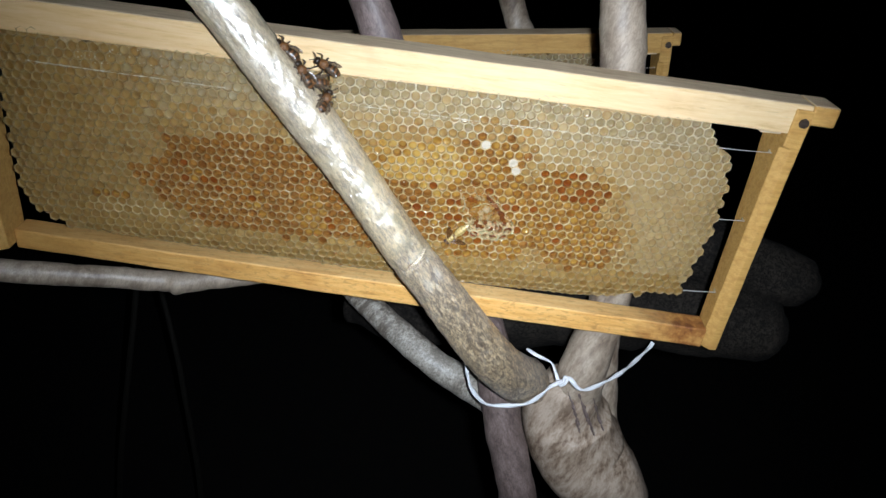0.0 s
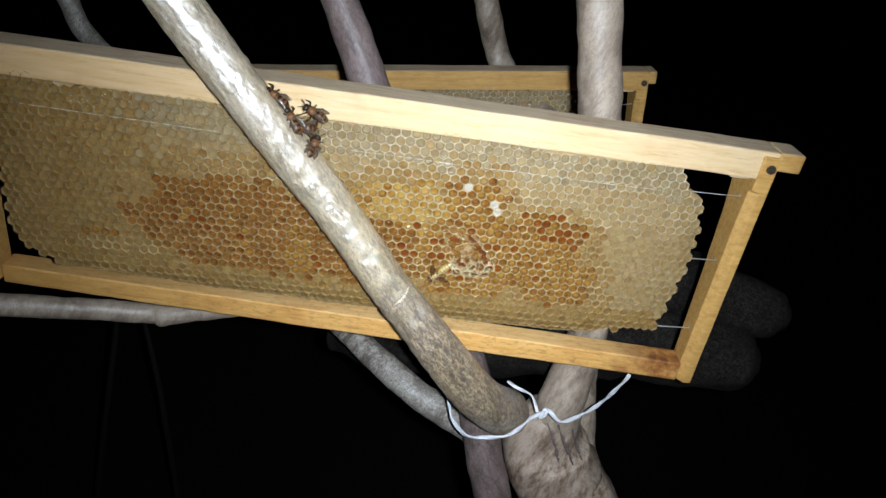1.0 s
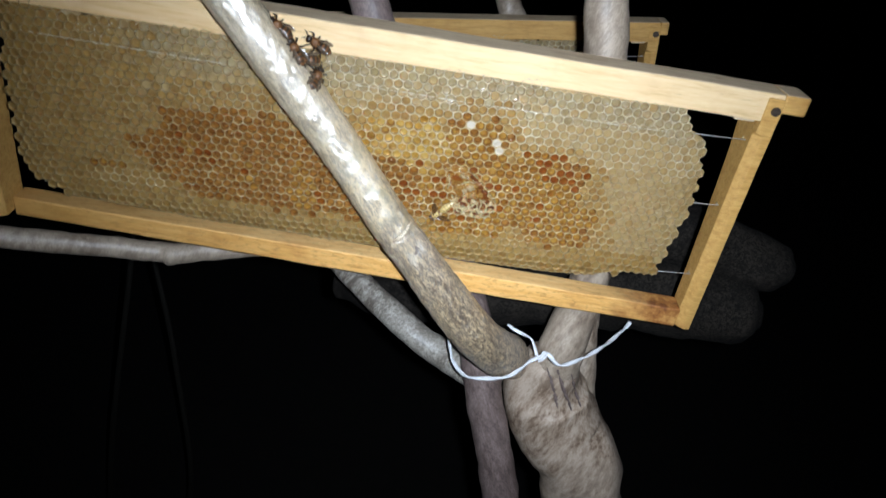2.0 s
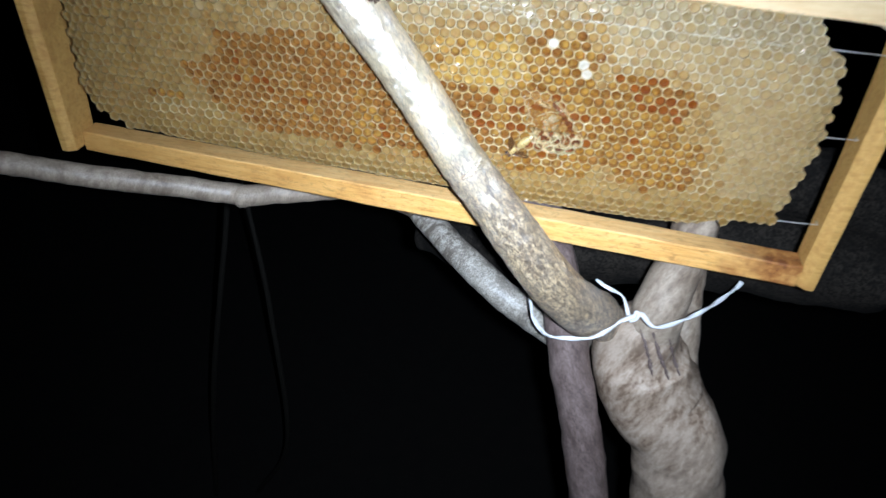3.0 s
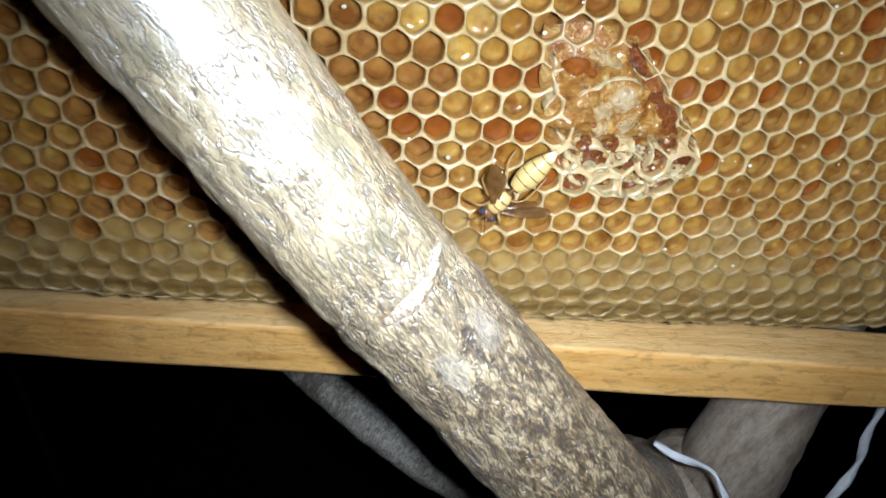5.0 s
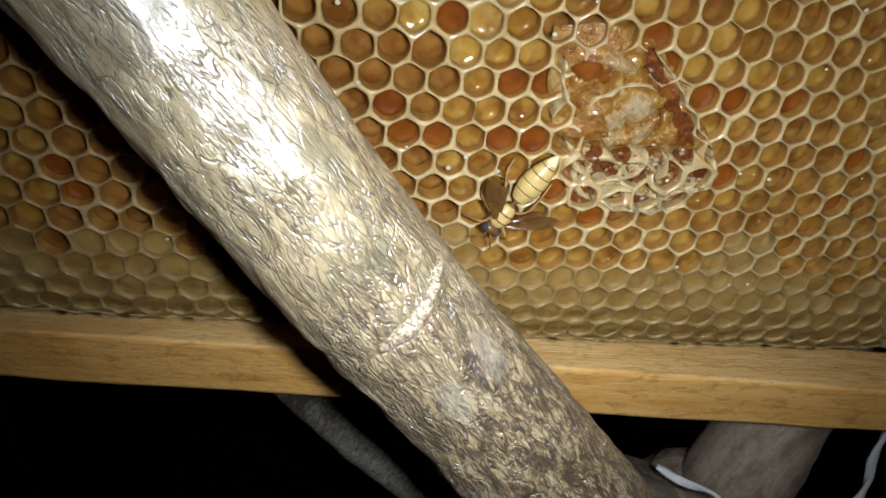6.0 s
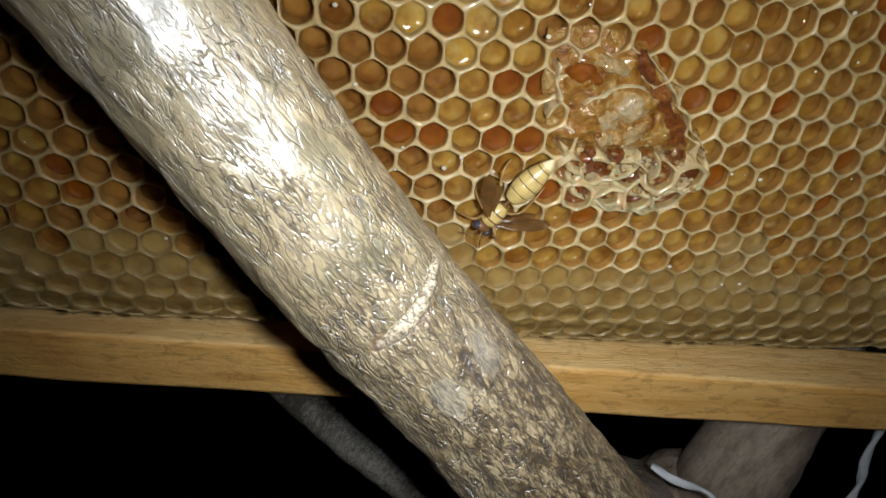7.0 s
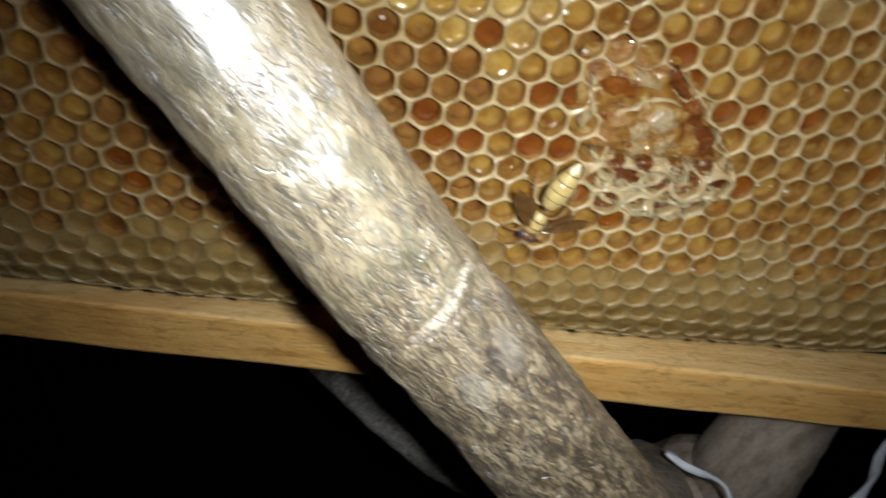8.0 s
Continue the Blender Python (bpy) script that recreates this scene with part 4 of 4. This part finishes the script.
def build_torn(comb):
    rnd = random.Random(11)
    around, rings, verts, faces = 96, 26, [], []
    for i in range(rings + 1):
        for k in range(around):
            a = 2 * math.pi * k / around
            s = i / rings
            far = torn_reach(a) * (1.09 + 0.05 * noise.noise(Vector((math.cos(a) * 4, math.sin(a) * 4, 3)))) * s
            x, z = TORN_MID[0] + far * math.cos(a), TORN_MID[1] + far * math.sin(a)
            p = Vector((x, z, 0))
            y = 0.0010 - 0.0012 * (1 - s ** 2) + 0.0011 * noise.noise(p * 190) + 0.0009 * noise.noise(p * 420) + 0.0004 * noise.noise(p * 1100)
            y += 0.0035 * min(1.0, max(0.0, (0.0605 - z) / 0.003)) + 0.0010 * s ** 6
            verts.append((x, y, z))
    for i in range(rings):
        for k in range(around):
            l = (k + 1) % around
            faces.append((i * around + k, i * around + l, (i + 1) * around + l, (i + 1) * around + k))
    part("torn_patch", (verts, faces), MESS, comb, "torn wet patch of crushed cells and honey")
    # dark channel, bright pools and pits
    for x, z, rx, rz, turn in ((0.0690, 0.0736, 0.0034, 0.0012, -0.85), (0.0730, 0.0692, 0.0042, 0.0015, -0.85), (0.0772, 0.0640, 0.0042, 0.0018, -0.95), (0.0795, 0.0590, 0.0022, 0.0017, -1.2)):
        pool("red_channel", x, z, rx, rz, turn, 0.0004, 0.0006, MESS_RED, comb, "dark red-brown wet channel")
    pool("orange_pool", 0.0592, 0.0716, 0.0030, 0.0020, -0.3, 0.0003, 0.0008, FILL_ORANGE, comb, "orange honey pool")
    for x, z, rx, rz, turn in ((0.0685, 0.0668, 0.0026, 0.0023, 0.2), (0.0652, 0.0645, 0.0021, 0.0019, 0.0), (0.0700, 0.0628, 0.0024, 0.0016, 0.5), (0.0632, 0.0735, 0.0030, 0.0015, -0.2), (0.0655, 0.0612, 0.0016, 0.0013, 0.0)):
        pool("clear_pool", x, z, rx, rz, turn, 0.0002, 0.0013, MESS_CLEAR, comb, "pale translucent honey pool", 0.5)
    for x, z in ((0.0642, 0.0573), (0.0690, 0.0578), (0.0672, 0.0552), (0.0786, 0.0557), (0.0727, 0.0544), (0.0765, 0.0538), (0.0633, 0.0510), (0.0745, 0.0585)):
        pool("pit", x, z, rnd.uniform(0.0012, 0.0019), rnd.uniform(0.0010, 0.0015), rnd.uniform(-1, 1), 0.0006, 0.0008, MESS_RED, comb, "dark wet pit", 0.6)
    # torn wax edges and webs
    strips = [([(0.0677, 0.0767), (0.0701, 0.0743), (0.0740, 0.0706), (0.0782, 0.0664), (0.0825, 0.0616)], 0.8), ([(0.0600, 0.0668), (0.0640, 0.0694), (0.0672, 0.0708), (0.0705, 0.0700)], 0.9), ([(0.0548, 0.0640), (0.0560, 0.0672), (0.0553, 0.0700), (0.0540, 0.0735)], 1.1),
              ([(0.0648, 0.0529), (0.0686, 0.0540), (0.0720, 0.0565), (0.0724, 0.0595)], 1.6), ([(0.0650, 0.0502), (0.0713, 0.0520), (0.0767, 0.0509), (0.0804, 0.0528), (0.0833, 0.0546)], 1.8),
              ([(0.0574, 0.0601), (0.0598, 0.0570), (0.0613, 0.0555), (0.0640, 0.0535)], 1.5), ([(0.0640, 0.0497), (0.0680, 0.0486), (0.0740, 0.0482), (0.0792, 0.0484)], 1.5),
              ([(0.0830, 0.0612), (0.0848, 0.0580), (0.0852, 0.0552), (0.0830, 0.0525)], 1.5), ([(0.0745, 0.0600), (0.0765, 0.0575), (0.0760, 0.0545), (0.0770, 0.0520)], 1.3),
              ([(0.0600, 0.0545), (0.0620, 0.0530), (0.0625, 0.0510), (0.0650, 0.0495)], 1.3)]
    for pts, thick in strips:
        verts, faces = [], []
        line = spline([(x, 0, z) for x, z in pts], [1] * len(pts), 34)
        for i, (q, _) in enumerate(line):
            t = (line[min(i + 1, len(line) - 1)][0] - line[max(i - 1, 0)][0]).normalized()
            side = Vector((t.z, 0, -t.x))
            end = min(1.0, 0.25 + 6 * min(i, len(line) - 1 - i) / len(line))
            w = thick * end * (0.00020 + 0.00042 * abs(noise.noise(q * 600)))
            top = -0.0004 * end - 0.0003 + 0.0014 * noise.noise(q * 420 + Vector((0, 5, 0)))
            lean = side * (0.0008 * noise.noise(q * 300))
            for off, y in ((-1.6, 0.003), (-1.1, top + 0.0005), (-0.5, top + 0.0001), (0.0, top), (0.5, top + 0.0001), (1.1, top + 0.0005), (1.6, 0.003)):
                verts.append(q + side * (w * off) + lean * (1 if y < 0.002 else 0) + Vector((0, y, 0)))
        for i in range(len(line) - 1):
            for k in range(6):
                faces.append((i * 7 + k, i * 7 + k + 1, i * 7 + k + 8, i * 7 + k + 7))
        part("wax_shred", (verts, faces), WET_WAX, comb, "torn cream wax edge")
    # beads of honey that glint
    spots = [(0.0676, 0.0682), (0.0646, 0.0639), (0.0688, 0.0602), (0.0716, 0.0619), (0.0744, 0.0522), (0.0791, 0.0553), (0.0831, 0.0553), (0.0789, 0.0507), (0.0600, 0.0712)]
    spots += [(rnd.gauss(0.0725, 0.0062), rnd.gauss(0.0555, 0.0040)) for _ in range(70)]
    for x, z in spots:
        if inside(x, z, TORN):
            r = rnd.uniform(0.0002, 0.00055)
            part("honey_bead", blob([((x, -0.0004 + rnd.uniform(-0.0004, 0.0006), z), (r * rnd.uniform(0.9, 1.6), r * 0.7, r), 0)], 12, 8, 0.0001, 420), DRIP if rnd.random() < 0.4 else MESS_CLEAR, comb)


build_torn([o for o in MAIN.children if o.name == "comb"][0])


# ---- insects ----
WASP_YELLOW = plain("wasp_yellow", (0.56, 0.41, 0.15), 0.3, 0.25, 900.0, 0.15)
WASP_TIP = plain("wasp_tip", (0.74, 0.62, 0.36), 0.3, 0.2, 900.0)
WASP_BAND = plain("wasp_band", (0.10, 0.055, 0.02), 0.35, 0.4, 900.0)
WASP_BROWN = plain("wasp_brown", (0.16, 0.075, 0.025), 0.35, 0.4, 900.0)
WASP_EYE = plain("wasp_eye", (0.05, 0.045, 0.06), 0.12, 0.3, 900.0)
WASP_WING = plain("wasp_wing", (0.16, 0.075, 0.022), 0.25, 0.5, 700.0, 0.3, Alpha=0.62)
WASP_LEG = plain("wasp_leg", (0.34, 0.19, 0.06), 0.4, 0.4, 900.0)
BEE_DARK = plain("bee_dark", (0.030, 0.018, 0.010), 0.4, 0.5, 800.0)
BEE_BROWN = plain("bee_brown", (0.19, 0.08, 0.022), 0.6, 0.6, 900.0, 0.6)
BEE_WING = plain("bee_wing", (0.16, 0.11, 0.07), 0.2, 0.4, 600.0, 0.3, Alpha=0.45)


def wing(root, angle, length, wide, tilt=0.0012, cup=0.0003):
    """A thin blade with two faces, from the root backwards at an angle."""
    c, d = math.cos(radians(angle)), math.sin(radians(angle))
    top, low = [], []
    n = 16
    for i in range(n + 1):
        t = i / n
        w = wide * (0.18 + 0.82 * math.sin(math.pi * min(1.0, t * 0.62 + 0.06)) ** 1.3) * math.sqrt(max(0.0, 1 - t ** 6)) + 0.00003
        for k in range(5):
            v = k / 2 - 1
            x, y = t * length, v * w * 0.5 + 0.12 * wide * t * (1 if angle > 0 else -1)
            z = tilt * t + cup * (v * v - 0.5) + 0.00012 * noise.noise(Vector((t * 9, v * 3, angle)))
            p = Vector(root) + Vector((c * x - d * y, d * x + c * y, z))
            top.append(p)
            low.append(p - Vector((0, 0, 0.00006)))
    m = len(top)
    faces = []
    for i in range(n):
        for k in range(4):
            a = i * 5 + k
            faces += [(a, a + 5, a + 6, a + 1), (m + a, m + a + 1, m + a + 6, m + a + 5)]
    return top + low, faces


def lathe(profile, segments=20):
    """A body turned about x from (x, radius, material) rows, slightly flattened."""
    verts, faces, mats = [], [], []
    for x, r, _ in profile:
        for k in range(segments):
            a = math.tau * k / segments
            verts.append((x, r * math.cos(a), r * 0.88 * math.sin(a)))
    for i in range(len(profile) - 1):
        for k in range(segments):
            l = (k + 1) % segments
            faces.append((i * segments + k, i * segments + l, (i + 1) * segments + l, (i + 1) * segments + k))
            mats.append(profile[i][2])
    return verts, faces, mats


def wasp_pose(x, z, turn, y=-0.0030):
    """Head at (x, z), tail turned up from the row of cells by that angle, back towards the viewer."""
    c, d = math.cos(radians(turn)), math.sin(radians(turn))
    return Matrix(((c, -d, 0, x), (0, 0, -1, y), (d, c, 0, z), (0, 0, 0, 1)))


def build_wasp():
    w = thing("wasp", wasp_pose(0.0494, 1.0449, 56), "pale yellow banded wasp with brown wings on the comb", "wasp")
    head = part("head", blob([((0.0004, 0, 0), (0.0010, 0.0017, 0.0012), 0)], 16, 12), WASP_BROWN, w)
    for sgn in (1, -1):
        part("eye", blob([((0.0002, sgn * 0.0012, 0.0003), (0.0008, 0.0006, 0.0009), 0)], 12, 10), WASP_EYE, head, "dark glossy eye")
        part("antenna", tube([(-0.0004, sgn * 0.0004, 0.0006), (-0.0016, sgn * 0.0012, 0.0012), (-0.0030, sgn * 0.0026, 0.0004)], [0.00016, 0.00014, 0.00010], 14, 6), WASP_BROWN, head)
    part("thorax", lathe([(0.0011, 0.0006, 1), (0.0014, 0.0013, 0), (0.0021, 0.0016, 0), (0.0024, 0.00165, 1), (0.0027, 0.0017, 0), (0.0036, 0.0017, 0), (0.0039, 0.0016, 1), (0.0042, 0.00155, 0), (0.0050, 0.0013, 0), (0.0056, 0.0008, 1), (0.0061, 0.0004, 1)]),
         [WASP_YELLOW, WASP_BROWN], w, "yellow thorax with brown seams")
    part("waist", lathe([(0.0058, 0.0003, 0), (0.0066, 0.00035, 0), (0.0076, 0.0006, 0)], 10), WASP_BROWN, w)
    rows, x = [], 0.0072
    for i in range(101):
        t = i / 100
        r = 0.00205 * max(0.0, math.sin(math.pi * (0.10 + 0.90 * t) ** 0.85)) ** 0.72 * (1.04 if t < 0.55 else 1.0) + 0.00008
        seam = abs((t * 5.2) % 1.0 - 0.5) > 0.452 and 0.1 < t < 0.85
        rows.append((x + 0.0098 * t, r * (0.965 if seam else 1.0), 1 if seam else 2 if t > 0.82 else 0))
    part("abdomen", lathe(rows, 26), [WASP_YELLOW, WASP_BAND, WASP_TIP], w, "pale yellow abdomen with thin dark bands")
    for sgn in (1, -1):
        part("wing", wing((0.0026, sgn * 0.0012, 0.0012), sgn * 43, 0.0088, 0.0027, 0.0010), WASP_WING, w, "smoky brown wing")
        part("wing", wing((0.0036, sgn * 0.0012, 0.0009), sgn * 34, 0.0058, 0.0019, 0.0006), WASP_WING, w, "smoky brown wing")
        for x0, reach, back in ((0.0018, 0.0042, -0.0026), (0.0030, 0.0046, 0.0008), (0.0044, 0.0040, 0.0052)):
            part("leg", tube([(x0, sgn * 0.0011, -0.0006), (x0 + back * 0.4, sgn * reach * 0.65, 0.0008), (x0 + back, sgn * reach, -0.0016), (x0 + back * 1.35 + 0.0005, sgn * reach * 1.05, -0.0026)],
                             [0.00030, 0.00026, 0.00018, 0.00012], 22, 6), WASP_LEG, w)
    return w


WASP = build_wasp()


def build_bees():
    """Dark dead bees in a row on the upper side of the limb."""
    b = thing("bee", Matrix(), "dark dead bee stuck to the bark of the limb", "bee", "bees on the limb")
    head = part("head", blob([((0.0, 0, 0), (0.0012, 0.0017, 0.0013), 0)], 14, 10, 0.0001, 900), BEE_DARK, b)
    for sgn in (1, -1):
        part("antenna", tube([(-0.0008, sgn * 0.0004, 0.0004), (-0.0022, sgn * 0.0012, 0.0012), (-0.0034, sgn * 0.0020, 0.0006)], [0.00022, 0.0002, 0.00014], 12, 6), BEE_DARK, head)
        part("wing", wing((0.0028, sgn * 0.0012, 0.0016), sgn * 9, 0.0074, 0.0019, 0.0004), BEE_WING, b, "thin brownish wing")
        for x0, reach, back in ((0.0018, 0.0038, -0.0024), (0.0030, 0.0042, 0.0010), (0.0042, 0.0044, 0.0046)):
            part("leg", tube([(x0, sgn * 0.0012, -0.0008), (x0 + back * 0.5, sgn * reach * 0.7, 0.0010), (x0 + back, sgn * reach, -0.0022)], [0.00038, 0.00034, 0.00022], 14, 6), BEE_DARK, b)
    part("thorax", blob([((0.0030, 0, 0.0002), (0.0022, 0.0021, 0.0019), 0)], 22, 16, 0.0003, 1500), BEE_BROWN, b, "furry brown thorax")
    part("abdomen", lathe([(0.0048 + 0.0066 * i / 40, 0.0022 * math.sin(math.pi * (0.12 + 0.88 * i / 40)) ** 0.7 + 0.00006, 1 if (i // 6) % 2 else 0) for i in range(41)], 20), [BEE_DARK, BEE_BROWN], b, "dark banded abdomen")
    d = Vector((0.604, 0.0, -0.797))
    spots = [(-0.0470, 1.1490, -0.0150, 16), (-0.0370, 1.1400, -0.0150, -10), (-0.0285, 1.1415, -0.0110, 24), (-0.0335, 1.1320, -0.0175, 55), (-0.0330, 1.1250, -0.0190, 36), (-0.0215, 1.1265, -0.0120, -70)]
    for i, (x, z, y, spin) in enumerate(spots):
        out = Vector((0.50, -0.70, 0.50)).normalized()
        ax = (d - out * d.dot(out)).normalized()
        m = Matrix((ax, out.cross(ax), out)).transposed().to_4x4()
        m = Matrix.Translation((x, y, z)) @ m @ pose(-0.001, 0, 0.0012, 0, 0, spin)
        if i == 0:
            b.matrix_basis = m @ Matrix.Diagonal((1.2, 1.2, 1.2, 1))
        else:
            copy_thing(b, m)


build_bees()


# ---- dry stems in the dark ----
def build_stems():
    for nodes in ([(-0.345, 0.46, -0.02), (-0.255, 0.41, 0.22), (-0.264, 0.40, 0.53), (-0.285, 0.40, 0.71), (-0.295, 0.40, 0.80)], [(-0.42, 0.44, -0.02), (-0.37, 0.40, 0.336), (-0.315, 0.40, 0.68), (-0.305, 0.40, 0.78)]):
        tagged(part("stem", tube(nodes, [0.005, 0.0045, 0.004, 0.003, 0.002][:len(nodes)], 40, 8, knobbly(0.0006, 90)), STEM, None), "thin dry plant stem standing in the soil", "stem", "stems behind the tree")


build_stems()


def build_torch():
    """The small lamp beside the lens, which lights everything."""
    t = thing("torch", Matrix(), "small matt black pocket torch with a glowing white face", "torch")
    bm = bmesh.new()
    bmesh.ops.create_circle(bm, cap_ends=True, segments=32, radius=0.0055)
    bmesh.ops.reverse_faces(bm, faces=bm.faces)
    n = Nodes("torch_light")
    n.set((0.8, 0.8, 0.8), 0.5, Emission_Color=(0.97, 1.0, 1.0, 1), Emission_Strength=TORCH_STRENGTH)
    part("lamp", bm, n.mat, t, "glowing white lamp face")
    rings = [(0.0056, 0.0005), (0.0056, -0.0085), (0.0063, -0.0085), (0.0065, 0.012), (0.0005, 0.0125)]
    verts = [(r * math.cos(math.tau * k / 32), r * math.sin(math.tau * k / 32), z) for r, z in rings for k in range(32)]
    faces = [(i * 32 + k, i * 32 + (k + 1) % 32, (i + 1) * 32 + (k + 1) % 32, (i + 1) * 32 + k) for i in range(len(rings) - 1) for k in range(32)]
    part("housing", (verts, faces), TORCH_CASE, t, "matt black tube of the torch")
    return t


TORCH = build_torch()


WASP_ROWS = [(0, 0.0480, 1.0447, 48), (2.5, 0.0482, 1.0449, 47), (3.5, 0.0480, 1.0448, 47), (4, 0.0474, 1.0450, 46), (4.5, 0.0474, 1.0444, 48), (5.2, 0.0476, 1.0440, 55), (6, 0.0478, 1.0439, 60),
             (6.5, 0.0477, 1.0437, 59), (7, 0.0470, 1.0441, 55), (7.5, 0.0475, 1.0437, 56), (7.8, 0.0480, 1.0434, 58), (8, 0.0500, 1.0427, 70)]


def motions():
    walk(TORCH, [(t, look(eye, target, roll) @ pose(*TORCH_AT)) for t, eye, target, roll in PATH])
    walk(WASP, [(t, wasp_pose(x, z, turn)) for t, x, z, turn in WASP_ROWS])


motions()
